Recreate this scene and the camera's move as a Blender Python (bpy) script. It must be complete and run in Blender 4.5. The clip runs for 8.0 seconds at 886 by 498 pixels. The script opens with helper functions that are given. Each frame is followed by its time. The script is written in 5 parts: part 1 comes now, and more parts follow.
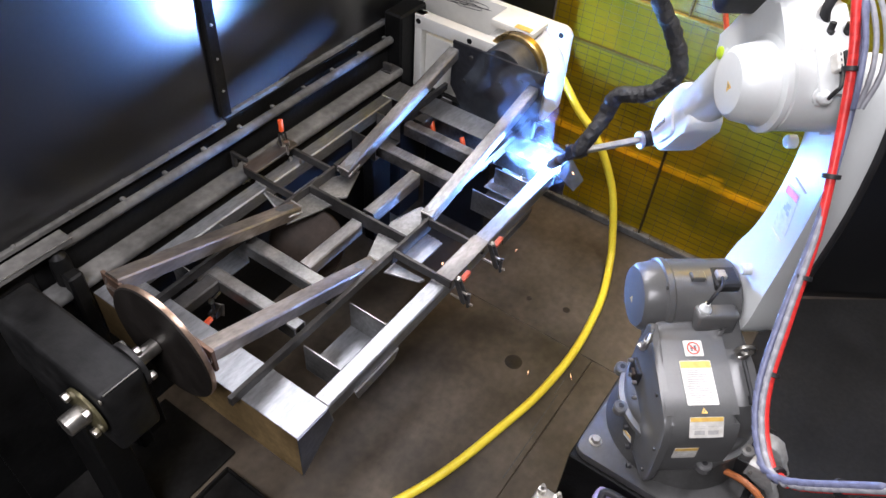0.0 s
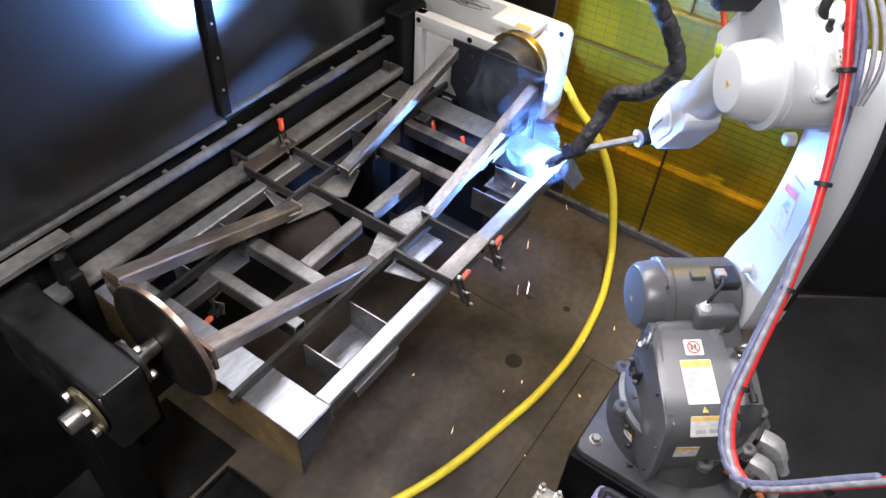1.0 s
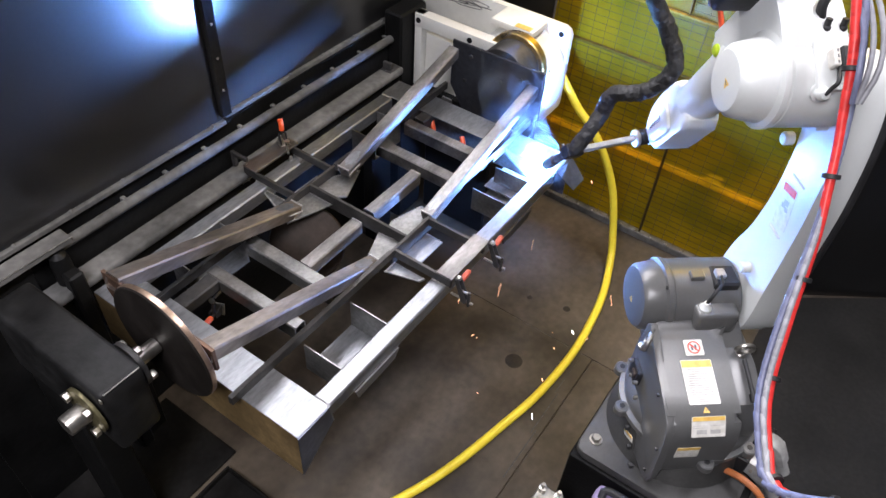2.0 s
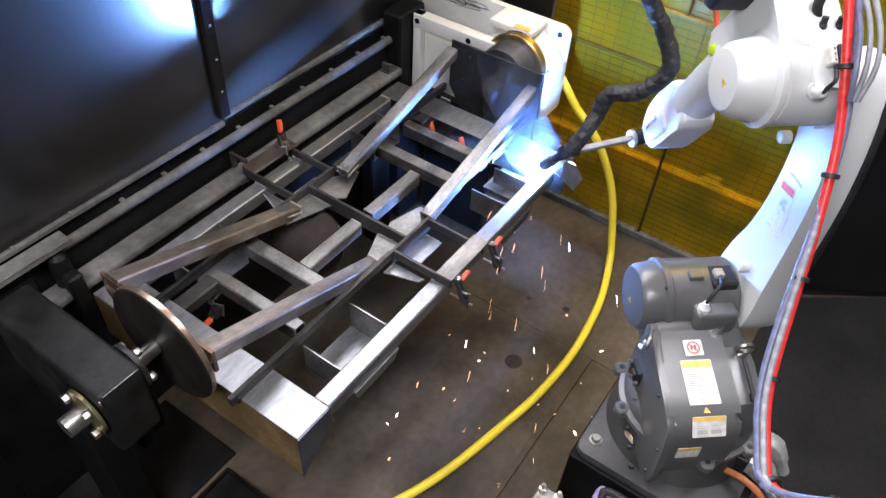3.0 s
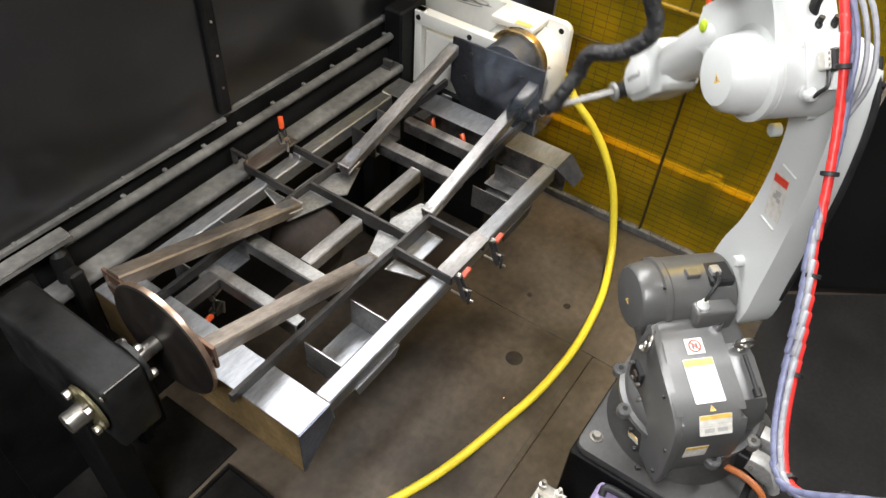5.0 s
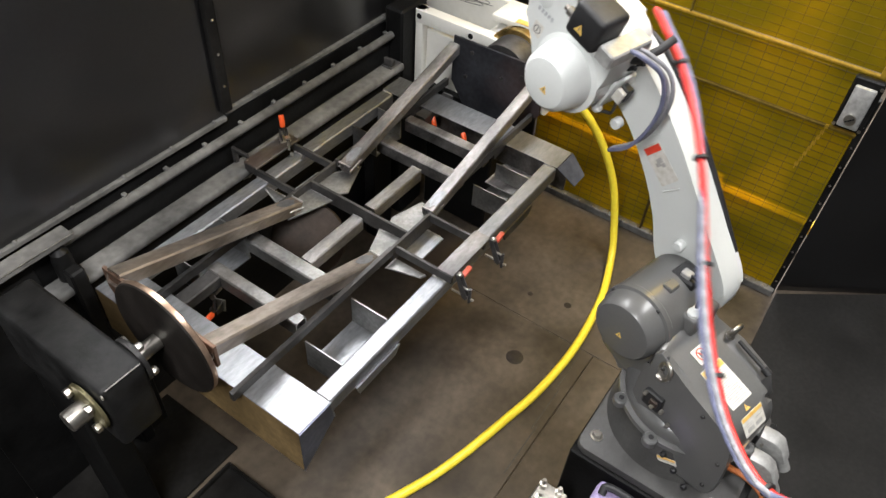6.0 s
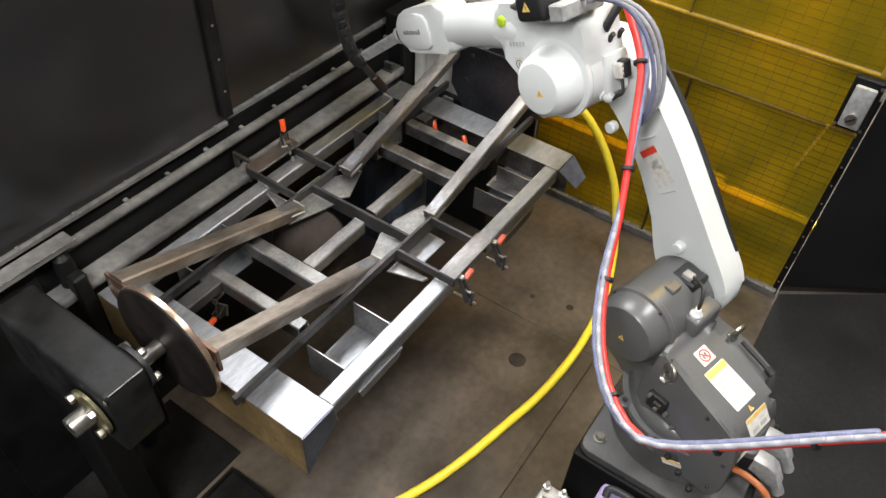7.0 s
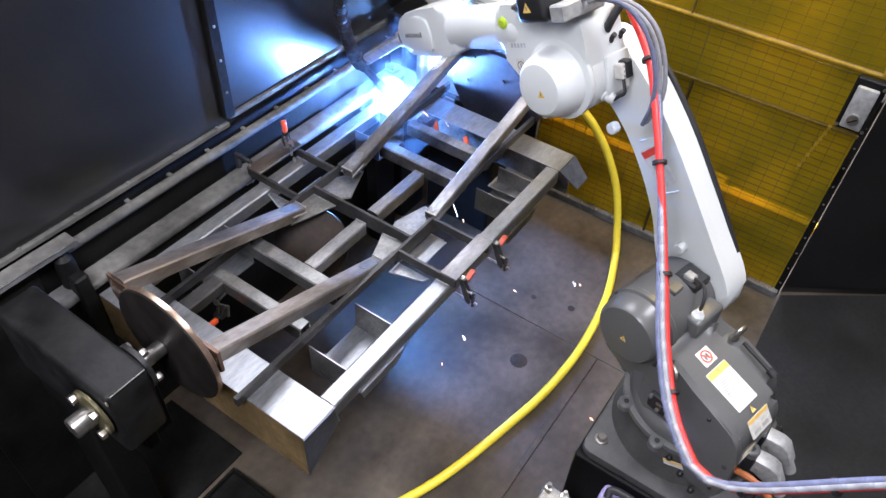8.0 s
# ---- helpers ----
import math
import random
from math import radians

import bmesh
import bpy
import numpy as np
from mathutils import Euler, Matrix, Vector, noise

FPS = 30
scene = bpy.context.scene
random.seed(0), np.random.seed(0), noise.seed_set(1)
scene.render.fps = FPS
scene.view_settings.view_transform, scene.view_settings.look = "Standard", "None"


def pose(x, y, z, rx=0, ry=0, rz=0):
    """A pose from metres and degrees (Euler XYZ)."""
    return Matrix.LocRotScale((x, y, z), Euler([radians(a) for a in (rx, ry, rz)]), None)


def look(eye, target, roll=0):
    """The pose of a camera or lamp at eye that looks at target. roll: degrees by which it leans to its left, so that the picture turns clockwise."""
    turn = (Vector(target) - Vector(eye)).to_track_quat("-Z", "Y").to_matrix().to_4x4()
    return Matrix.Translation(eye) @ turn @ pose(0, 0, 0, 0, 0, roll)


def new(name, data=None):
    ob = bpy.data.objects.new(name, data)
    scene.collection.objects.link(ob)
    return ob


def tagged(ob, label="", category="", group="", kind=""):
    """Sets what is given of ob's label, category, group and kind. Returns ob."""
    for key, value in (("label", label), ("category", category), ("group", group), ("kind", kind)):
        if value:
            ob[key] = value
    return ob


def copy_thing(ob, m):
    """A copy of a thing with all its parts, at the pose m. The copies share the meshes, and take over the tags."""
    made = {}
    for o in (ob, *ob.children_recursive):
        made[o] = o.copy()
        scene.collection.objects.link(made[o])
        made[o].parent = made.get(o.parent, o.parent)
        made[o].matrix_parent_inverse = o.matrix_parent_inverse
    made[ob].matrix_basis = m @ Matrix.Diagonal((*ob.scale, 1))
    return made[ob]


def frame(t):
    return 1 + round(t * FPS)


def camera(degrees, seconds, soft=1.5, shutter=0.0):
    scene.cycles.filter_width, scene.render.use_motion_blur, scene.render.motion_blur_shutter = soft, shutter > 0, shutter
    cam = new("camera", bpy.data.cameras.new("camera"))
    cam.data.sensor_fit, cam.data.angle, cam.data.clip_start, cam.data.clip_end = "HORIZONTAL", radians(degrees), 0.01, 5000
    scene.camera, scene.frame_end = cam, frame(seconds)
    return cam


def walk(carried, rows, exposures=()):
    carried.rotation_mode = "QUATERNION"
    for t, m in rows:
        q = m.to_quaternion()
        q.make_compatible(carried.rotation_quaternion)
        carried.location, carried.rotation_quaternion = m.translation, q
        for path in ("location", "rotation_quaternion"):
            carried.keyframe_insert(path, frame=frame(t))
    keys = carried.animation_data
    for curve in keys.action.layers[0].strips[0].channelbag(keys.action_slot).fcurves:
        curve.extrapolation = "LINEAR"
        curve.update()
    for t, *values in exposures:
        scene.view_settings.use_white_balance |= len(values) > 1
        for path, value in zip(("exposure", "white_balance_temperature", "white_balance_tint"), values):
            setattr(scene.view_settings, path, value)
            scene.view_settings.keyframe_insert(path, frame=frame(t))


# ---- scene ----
# ---------------------------------------------------------------- camera
cam = camera(62.5, 8.0, soft=1.5, shutter=0.4)
EYE = (0.0, 0.0, 2.35)


def aim(tilt, lean, turn):
    a, b = radians(turn), radians(tilt)
    way = Vector((math.cos(a) * math.cos(b), math.sin(a) * math.cos(b), -math.sin(b)))
    return look(EYE, Vector(EYE) + way, lean)


walk(cam, [
    (0, aim(44.983, 4.387, 31.946)), (0.5, aim(45.051, 4.357, 31.926)), (1, aim(45.073, 4.358, 31.966)),
    (1.5, aim(45.070, 4.362, 31.992)), (3, aim(44.995, 4.198, 31.897)), (3.5, aim(44.955, 4.245, 31.890)),
    (4, aim(45.022, 4.337, 31.864)), (4.5, aim(45.158, 4.251, 31.900)), (6, aim(45.348, 4.275, 32.040)),
    (6.5, aim(45.300, 4.100, 32.100)), (7, aim(45.118, 3.681, 32.249)), (7.5, aim(45.001, 3.523, 32.333)),
    (8, aim(45.059, 3.574, 32.420))], exposures=[(0, -0.04, 6150, 18), (4.7, -0.04, 6150, 18), (4.85, 0.30, 6350, 11), (7.05, 0.30, 6350, 11), (7.25, 0.22, 5900, 17), (8, 0.22, 5900, 17)])

# ---------------------------------------------------------------- light
world = bpy.data.worlds.new("shop_air")
scene.world = world
world.use_nodes = True
bg = world.node_tree.nodes["Background"]
bg.inputs[0].default_value = (0.78, 0.86, 1.0, 1)
bg.inputs[1].default_value = 0.012


def unseen_lamp(x, y, z, w, d, watts, colour=(1.0, 0.985, 0.96)):
    lamp = bpy.data.lights.new("unseen_lamp", "AREA")
    lamp.shape, lamp.size, lamp.size_y, lamp.energy, lamp.color = "RECTANGLE", w, d, watts, colour
    ob = new("unseen_lamp", lamp)
    ob.matrix_world = pose(x, y, z)
    return ob


# Unseen lamps added to light work tops, robot, near faces and amber film.
LAMPS = ((3.1, 2.9, 4.3, 4.6, 1.7, 580), (2.5, -0.6, 4.3, 2.4, 0.5, 165), (-1.4, 0.1, 3.6, 2.2, 0.7, 165), (4.8, 0.2, 4.3, 2.0, 0.7, 430))
for row in LAMPS:
    unseen_lamp(*row)

# ---------------------------------------------------------------- materials


def mat(name, colour, rough=0.5, metal=0.0, vary=0.25, scale=8.0, grain=60.0, bump=0.08, tint=None, stretch=(1, 1, 1), spec=0.5,
        patch=0.0, patch_colour=(0.1, 0.04, 0.02), rough_vary=0.12, speck=0.45):
    """Two scales of variation, grain and a fine bump on one principled surface."""
    m = bpy.data.materials.new(name)
    m.use_nodes = True
    t = m.node_tree
    b = t.nodes["Principled BSDF"]
    b.inputs["Metallic"].default_value = metal
    b.inputs["Specular IOR Level"].default_value = spec
    co = t.nodes.new("ShaderNodeTexCoord")
    mp = t.nodes.new("ShaderNodeMapping")
    mp.inputs["Scale"].default_value = stretch
    t.links.new(co.outputs["Object"], mp.inputs["Vector"])

    def tex(s, detail):
        n = t.nodes.new("ShaderNodeTexNoise")
        n.inputs["Scale"].default_value, n.inputs["Detail"].default_value = s, detail
        t.links.new(mp.outputs["Vector"], n.inputs["Vector"])
        return n
    big, fine = tex(scale, 4), tex(grain, 5)
    two = tint or tuple(min(1, c * (1 + vary) + 0.01 * vary) for c in colour)
    low = tuple(c * (1 - vary) for c in colour)
    ramp = t.nodes.new("ShaderNodeValToRGB")
    ramp.color_ramp.elements[0].position, ramp.color_ramp.elements[1].position = 0.3, 0.7
    ramp.color_ramp.elements[0].color, ramp.color_ramp.elements[1].color = (*low, 1), (*two, 1)
    t.links.new(big.outputs["Fac"], ramp.inputs["Fac"])
    mix = t.nodes.new("ShaderNodeMix")
    mix.data_type, mix.blend_type = "RGBA", "OVERLAY"
    mix.inputs["Factor"].default_value = speck
    t.links.new(ramp.outputs["Color"], mix.inputs["A"])
    t.links.new(fine.outputs["Fac"], mix.inputs["B"])
    out = mix.outputs["Result"]
    if patch:
        spot = tex(scale * 0.45, 7)
        edge = t.nodes.new("ShaderNodeMapRange")
        edge.inputs["From Min"].default_value, edge.inputs["From Max"].default_value = 0.56, 0.68
        edge.inputs["To Max"].default_value = patch
        t.links.new(spot.outputs["Fac"], edge.inputs["Value"])
        pm = t.nodes.new("ShaderNodeMix")
        pm.data_type = "RGBA"
        pm.inputs["B"].default_value = (*patch_colour, 1)
        t.links.new(edge.outputs["Result"], pm.inputs["Factor"])
        t.links.new(out, pm.inputs["A"])
        out = pm.outputs["Result"]
    t.links.new(out, b.inputs["Base Color"])
    rr = t.nodes.new("ShaderNodeMapRange")
    rr.inputs["To Min"].default_value, rr.inputs["To Max"].default_value = max(0.03, rough - rough_vary), min(1, rough + rough_vary)
    t.links.new(big.outputs["Fac"], rr.inputs["Value"])
    t.links.new(rr.outputs["Result"], b.inputs["Roughness"])
    if bump:
        bn = t.nodes.new("ShaderNodeBump")
        bn.inputs["Strength"].default_value, bn.inputs["Distance"].default_value = bump, 0.01
        t.links.new(fine.outputs["Fac"], bn.inputs["Height"])
        t.links.new(bn.outputs["Normal"], b.inputs["Normal"])
    return m


def glow(name, colour, strength):
    m = bpy.data.materials.new(name)
    m.use_nodes = True
    t = m.node_tree
    t.nodes.remove(t.nodes["Principled BSDF"])
    e = t.nodes.new("ShaderNodeEmission")
    e.inputs[0].default_value, e.inputs[1].default_value = (*colour, 1), strength
    t.links.new(e.outputs[0], t.nodes["Material Output"].inputs[0])
    return m


WALL_BLACK = mat("black_panel_paint", (0.006, 0.006, 0.0065), 0.30, scale=3, grain=90, bump=0.01, rough_vary=0.03, spec=0.6)
WALL_BLACK.node_tree.nodes["Principled BSDF"].inputs["Coat Weight"].default_value = 1.0
WALL_BLACK.node_tree.nodes["Principled BSDF"].inputs["Coat Roughness"].default_value = 0.235
WALL_BLACK.node_tree.nodes["Principled BSDF"].inputs["Coat IOR"].default_value = 1.6
BLACK_PAINT = mat("black_enamel", (0.006, 0.006, 0.006), 0.46, scale=6, bump=0.08, spec=0.15, patch=0.6, patch_colour=(0.016, 0.0155, 0.015))
TRAY = mat("grimy_and_shade_black", (0.007, 0.0065, 0.006), 0.7, spec=0.08, scale=8, vary=0.5, bump=0.1)
DUSTY = mat("dusty_black_steel", (0.105, 0.103, 0.099), 0.75, scale=5, grain=40, bump=0.1, vary=0.5, spec=0.2)
FLOOR = mat("worn_concrete", (0.067, 0.053, 0.039), 0.45, scale=2.6, grain=30, vary=0.65, bump=0.06, patch=0.75, patch_colour=(0.035, 0.026, 0.02), spec=0.25)
STEEL = mat("mill_scale_steel", (0.215, 0.208, 0.205), 0.45, 0.86, scale=11, grain=110, vary=0.65, bump=0.1, patch=0.6, patch_colour=(0.15, 0.1, 0.074), stretch=(0.4, 1, 1))
BRIGHT = mat("bright_rolled_steel", (0.25, 0.258, 0.272), 0.45, 0.9, scale=6, grain=110, vary=0.3, bump=0.04, stretch=(0.3, 1, 1))
DARKSTEEL = mat("dark_steel", (0.05, 0.048, 0.047), 0.5, 0.5, scale=8, grain=60, vary=0.5, bump=0.07)
RUST = mat("rusted_edge_steel", (0.12, 0.072, 0.048), 0.5, 0.6, scale=9, vary=0.45, bump=0.08)
OCHRE = mat("heat_tinted_steel", (0.32, 0.22, 0.1), 0.42, 0.6, scale=6, vary=0.4, bump=0.05)
WELD = mat("weld_bead_metal", (0.36, 0.35, 0.34), 0.4, 0.9, grain=160, bump=0.3)
ZINC = mat("zinc_plate", (0.42, 0.40, 0.36), 0.34, 0.95, scale=14, bump=0.04)
CASTWHITE = mat("cream_cast_paint", (0.72, 0.71, 0.66), 0.45, scale=6, vary=0.08, grain=50, bump=0.04, patch=0.25, patch_colour=(0.42, 0.39, 0.32), speck=0.12)
ROBOWHITE = mat("white_robot_paint", (0.65, 0.67, 0.655), 0.32, scale=4, vary=0.04, grain=120, bump=0.015, rough_vary=0.05, speck=0.06)
ROBOGREY = mat("grey_robot_paint", (0.098, 0.098, 0.096), 0.30, scale=4, vary=0.05, grain=150, bump=0.0, rough_vary=0.04, speck=0.1)
# Same paint as ROBOGREY, darkened to offset lamp light on the base top.
BASEGREY = mat("dusty_darkened_grey_paint", (0.055, 0.054, 0.052), 0.45, scale=7, vary=0.3, grain=90, bump=0.03, speck=0.25, spec=0.3)
RUBBER = mat("black_rubber", (0.012, 0.012, 0.013), 0.55, scale=12, bump=0.1)
SLEEVE = mat("black_cloth_sleeve", (0.016, 0.016, 0.017), 0.6, scale=20, grain=70, bump=0.6)
YELLOWHOSE = mat("yellow_hose", (0.9, 0.71, 0.045), 0.38, scale=5, vary=0.12, bump=0.02)
REDHOSE = mat("red_hose", (0.6, 0.03, 0.025), 0.4, scale=6, vary=0.12, bump=0.03)
BLUECABLE = mat("blue_grey_cable", (0.13, 0.14, 0.22), 0.45, scale=6, vary=0.12, bump=0.03)
GREYCABLE = mat("grey_cable", (0.25, 0.25, 0.27), 0.5, bump=0.03)
ORANGE = mat("orange_plastic", (0.8, 0.1, 0.02), 0.4, vary=0.1, bump=0.02)
RUSTCABLE = mat("dull_orange_sheath", (0.42, 0.13, 0.035), 0.5, vary=0.15, bump=0.03)
LILAC = mat("lilac_plastic", (0.33, 0.27, 0.45), 0.45, vary=0.1, bump=0.03)
PAPER = mat("label_paper", (0.62, 0.60, 0.55), 0.5, vary=0.05, bump=0.0)
PRINT_LINE = mat("fine_label_print", (0.42, 0.41, 0.39), 0.6, bump=0)
PRINT_DARK = mat("label_print", (0.12, 0.12, 0.12), 0.6, bump=0)
PRINT_YELLOW = mat("warning_yellow", (0.72, 0.47, 0.11), 0.5, vary=0.1, bump=0)
PRINT_RED = mat("warning_red", (0.7, 0.06, 0.03), 0.5, vary=0.1, bump=0)
LIME = mat("lime_cap", (0.45, 0.6, 0.03), 0.35, vary=0.1, bump=0)
PRINT_GREY = mat("faded_print", (0.5, 0.52, 0.53), 0.6, bump=0)
BRASS = mat("bronze_ring", (0.5, 0.34, 0.12), 0.3, 0.9, vary=0.2, bump=0.02)
ALU = mat("dull_aluminium", (0.36, 0.36, 0.35), 0.45, 0.3, scale=14, vary=0.15, bump=0.03)
COPPER = mat("copper_nozzle", (0.075, 0.058, 0.05), 0.4, 0.8, bump=0.03)
ARC = glow("welding_arc_light", (0.2, 0.43, 1.0), 15500)
SPARK = glow("hot_spark_orange", (1.0, 0.5, 0.25), 7)
SPARKWHITE = glow("hot_spark_white", (1.0, 0.93, 0.88), 18)


def film_material():
    """Amber welding-curtain film: half see-through, slightly glossy."""
    m = bpy.data.materials.new("amber_welding_film")
    m.use_nodes = True
    t = m.node_tree
    b = t.nodes["Principled BSDF"]
    b.inputs["Base Color"].default_value = (0.40, 0.31, 0.012, 1)
    b.inputs["Roughness"].default_value = 0.3
    b.inputs["Specular IOR Level"].default_value = 0.12
    tr = t.nodes.new("ShaderNodeBsdfTransparent")
    # Noise in the film colours stands in for uneven reflections and light streaks.
    co, n, r = t.nodes.new("ShaderNodeTexCoord"), t.nodes.new("ShaderNodeTexNoise"), t.nodes.new("ShaderNodeValToRGB")
    n.inputs["Scale"].default_value, n.inputs["Detail"].default_value, n.inputs["Distortion"].default_value = 2.2, 5, 1.2
    r.color_ramp.elements[0].position, r.color_ramp.elements[1].position = 0.35, 0.68
    r.color_ramp.elements[0].color, r.color_ramp.elements[1].color = (0.52, 0.45, 0.04, 1), (0.9, 0.68, 0.05, 1)
    t.links.new(co.outputs["Object"], n.inputs["Vector"])
    t.links.new(n.outputs["Fac"], r.inputs["Fac"])
    t.links.new(r.outputs["Color"], tr.inputs[0])
    s = t.nodes.new("ShaderNodeValToRGB")
    s.color_ramp.elements[0].position, s.color_ramp.elements[1].position = 0.3, 0.7
    s.color_ramp.elements[0].color, s.color_ramp.elements[1].color = (0.27, 0.225, 0.012, 1), (0.44, 0.33, 0.013, 1)
    t.links.new(n.outputs["Fac"], s.inputs["Fac"])
    t.links.new(s.outputs["Color"], b.inputs["Base Color"])
    mix = t.nodes.new("ShaderNodeMixShader")
    mix.inputs[0].default_value = 0.42
    t.links.new(tr.outputs[0], mix.inputs[1])
    t.links.new(b.outputs[0], mix.inputs[2])
    t.links.new(mix.outputs[0], t.nodes["Material Output"].inputs[0])
    return m


FILM = film_material()


def fume_material(name, thin, cover, scale):
    """Thin weld fume and glow shells: mostly clear, with uneven wisps that catch the light."""
    m = bpy.data.materials.new(name)
    m.use_nodes = True
    t = m.node_tree
    t.nodes.remove(t.nodes["Principled BSDF"])
    co = t.nodes.new("ShaderNodeTexCoord")
    n = t.nodes.new("ShaderNodeTexNoise")
    n.inputs["Scale"].default_value, n.inputs["Detail"].default_value, n.inputs["Distortion"].default_value = scale, 2.5, 0.4
    t.links.new(co.outputs["Object"], n.inputs["Vector"])
    mr = t.nodes.new("ShaderNodeMapRange")
    mr.inputs["From Min"].default_value, mr.inputs["From Max"].default_value = cover, 0.85
    mr.inputs["To Max"].default_value = thin
    t.links.new(n.outputs["Fac"], mr.inputs["Value"])
    tr, dif, lu = t.nodes.new("ShaderNodeBsdfTransparent"), t.nodes.new("ShaderNodeBsdfDiffuse"), t.nodes.new("ShaderNodeBsdfTranslucent")
    for q in (dif, lu):
        q.inputs[0].default_value = (0.55, 0.68, 0.9, 1)
    half, mix = t.nodes.new("ShaderNodeMixShader"), t.nodes.new("ShaderNodeMixShader")
    t.links.new(dif.outputs[0], half.inputs[1])
    t.links.new(lu.outputs[0], half.inputs[2])
    t.links.new(mr.outputs["Result"], mix.inputs[0])
    t.links.new(tr.outputs[0], mix.inputs[1])
    t.links.new(half.outputs[0], mix.inputs[2])
    t.links.new(mix.outputs[0], t.nodes["Material Output"].inputs[0])
    return m


# Thin shells whose lit haze stands in for lens glow round the arc.
FUME_GLOW_CORE = fume_material("fume_glow_core", 0.028, 0.0, 30)
FUME_GLOW_NEAR = fume_material("fume_glow_near", 0.014, 0.1, 24)
FUME_GLOW_MID = fume_material("fume_glow_mid", 0.008, 0.3, 14)
FUME_BLOOM_BALL = fume_material("fume_bloom_ball", 0.12, 0.0, 6)
FUME_BLOOM_VEIL = fume_material("fume_bloom_veil", 0.044, 0.1, 5)
FUME_BLOOM_WIDE = fume_material("fume_bloom_wide", 0.036, 0.2, 4)
FUME_PUFF = fume_material("weld_fume_wisp", 0.08, 0.40, 9)

# ---------------------------------------------------------------- building blocks


def box(bm, size, m=Matrix(), bevel=0.0, seg=1):
    made = bmesh.ops.create_cube(bm, size=1, matrix=m @ Matrix.Diagonal((*size, 1)))["verts"]
    if bevel:
        edges = list({e for v in made for e in v.link_edges})
        bmesh.ops.bevel(bm, geom=edges, offset=bevel, segments=seg, affect="EDGES", profile=0.5)


def span(bm, lo, hi, bevel=0.0, seg=1):
    c = [(a + b) / 2 for a, b in zip(lo, hi)]
    box(bm, [abs(b - a) for a, b in zip(lo, hi)], Matrix.Translation(c), bevel, seg)


def lathe(bm, profile, m=Matrix(), seg=28):
    """Turns (radius, height) steps about the local z axis."""
    rings = []
    for r, z in profile:
        rings.append([bm.verts.new(m @ Vector((max(r, 1e-5) * math.cos(2 * math.pi * i / seg), max(r, 1e-5) * math.sin(2 * math.pi * i / seg), z)))
                      for i in range(seg)])
    for a, b in zip(rings, rings[1:]):
        for i in range(seg):
            bm.faces.new((a[i], a[(i + 1) % seg], b[(i + 1) % seg], b[i])).smooth = True
    bm.faces.new(rings[0][::-1])
    bm.faces.new(rings[-1])


def rod(bm, a, b, r, seg=12, r2=None, cap=0.0):
    a, b = Vector(a), Vector(b)
    m = Matrix.Translation(a) @ (b - a).to_track_quat("Z", "Y").to_matrix().to_4x4()
    n, q = (b - a).length, r if r2 is None else r2
    c = min(cap, n / 3)
    prof = [(r - c, 0), (r, c), (q, n - c), (q - c, n)] if c else [(r, 0), (q, n)]
    lathe(bm, prof, m, seg)


def prism(bm, pts, t, m=Matrix(), bevel=0.0, seg=1):
    """A flat outline in local x, y with thickness t along z."""
    lo = [bm.verts.new(m @ Vector((x, y, 0))) for x, y in pts]
    hi = [bm.verts.new(m @ Vector((x, y, t))) for x, y in pts]
    n = len(pts)
    faces = [bm.faces.new(lo[::-1]), bm.faces.new(hi)]
    for i in range(n):
        faces.append(bm.faces.new((lo[i], lo[(i + 1) % n], hi[(i + 1) % n], hi[i])))
    if bevel:
        edges = list({e for e in faces[0].edges} | {e for e in faces[1].edges})
        bmesh.ops.bevel(bm, geom=edges, offset=bevel, segments=seg, affect="EDGES", profile=0.5)


def smooth_path(pts, n):
    """Catmull-Rom through the points, n even steps by length."""
    pts = [Vector(p) for p in pts]
    q = [pts[0] * 2 - pts[1], *pts, pts[-1] * 2 - pts[-2]]
    fine = []
    for i in range(1, len(q) - 2):
        a, b, c, d = q[i - 1:i + 3]
        for k in range(16):
            u = k / 16
            fine.append(0.5 * (2 * b + (c - a) * u + (2 * a - 5 * b + 4 * c - d) * u * u + (3 * b - a - 3 * c + d) * u ** 3))
    fine.append(pts[-1])
    run = [0.0]
    for a, b in zip(fine, fine[1:]):
        run.append(run[-1] + (b - a).length)
    out, j = [], 0
    for k in range(n + 1):
        s = run[-1] * k / n
        while j < len(run) - 2 and run[j + 1] < s:
            j += 1
        w = (s - run[j]) / max(1e-9, run[j + 1] - run[j])
        out.append(fine[j].lerp(fine[j + 1], w))
    return out


def sweep(bm, pts, r, n=40, seg=10, wobble=0.0, ridge=0.0):
    path = smooth_path(pts, n)
    rings, side = [], Vector((0.31, 0.2, 0.93))
    for i, p in enumerate(path):
        d = (path[min(i + 1, n)] - path[max(i - 1, 0)]).normalized()
        side = (side - d * side.dot(d)).normalized()
        up = d.cross(side)
        rr = r * (1 + wobble * noise.noise(p * 40) + (ridge if i % 2 else 0))
        rings.append([bm.verts.new(p + (side * math.cos(2 * math.pi * k / seg) + up * math.sin(2 * math.pi * k / seg)) * rr) for k in range(seg)])
    for a, b in zip(rings, rings[1:]):
        for i in range(seg):
            bm.faces.new((a[i], a[(i + 1) % seg], b[(i + 1) % seg], b[i])).smooth = True
    bm.faces.new(rings[0][::-1])
    bm.faces.new(rings[-1])


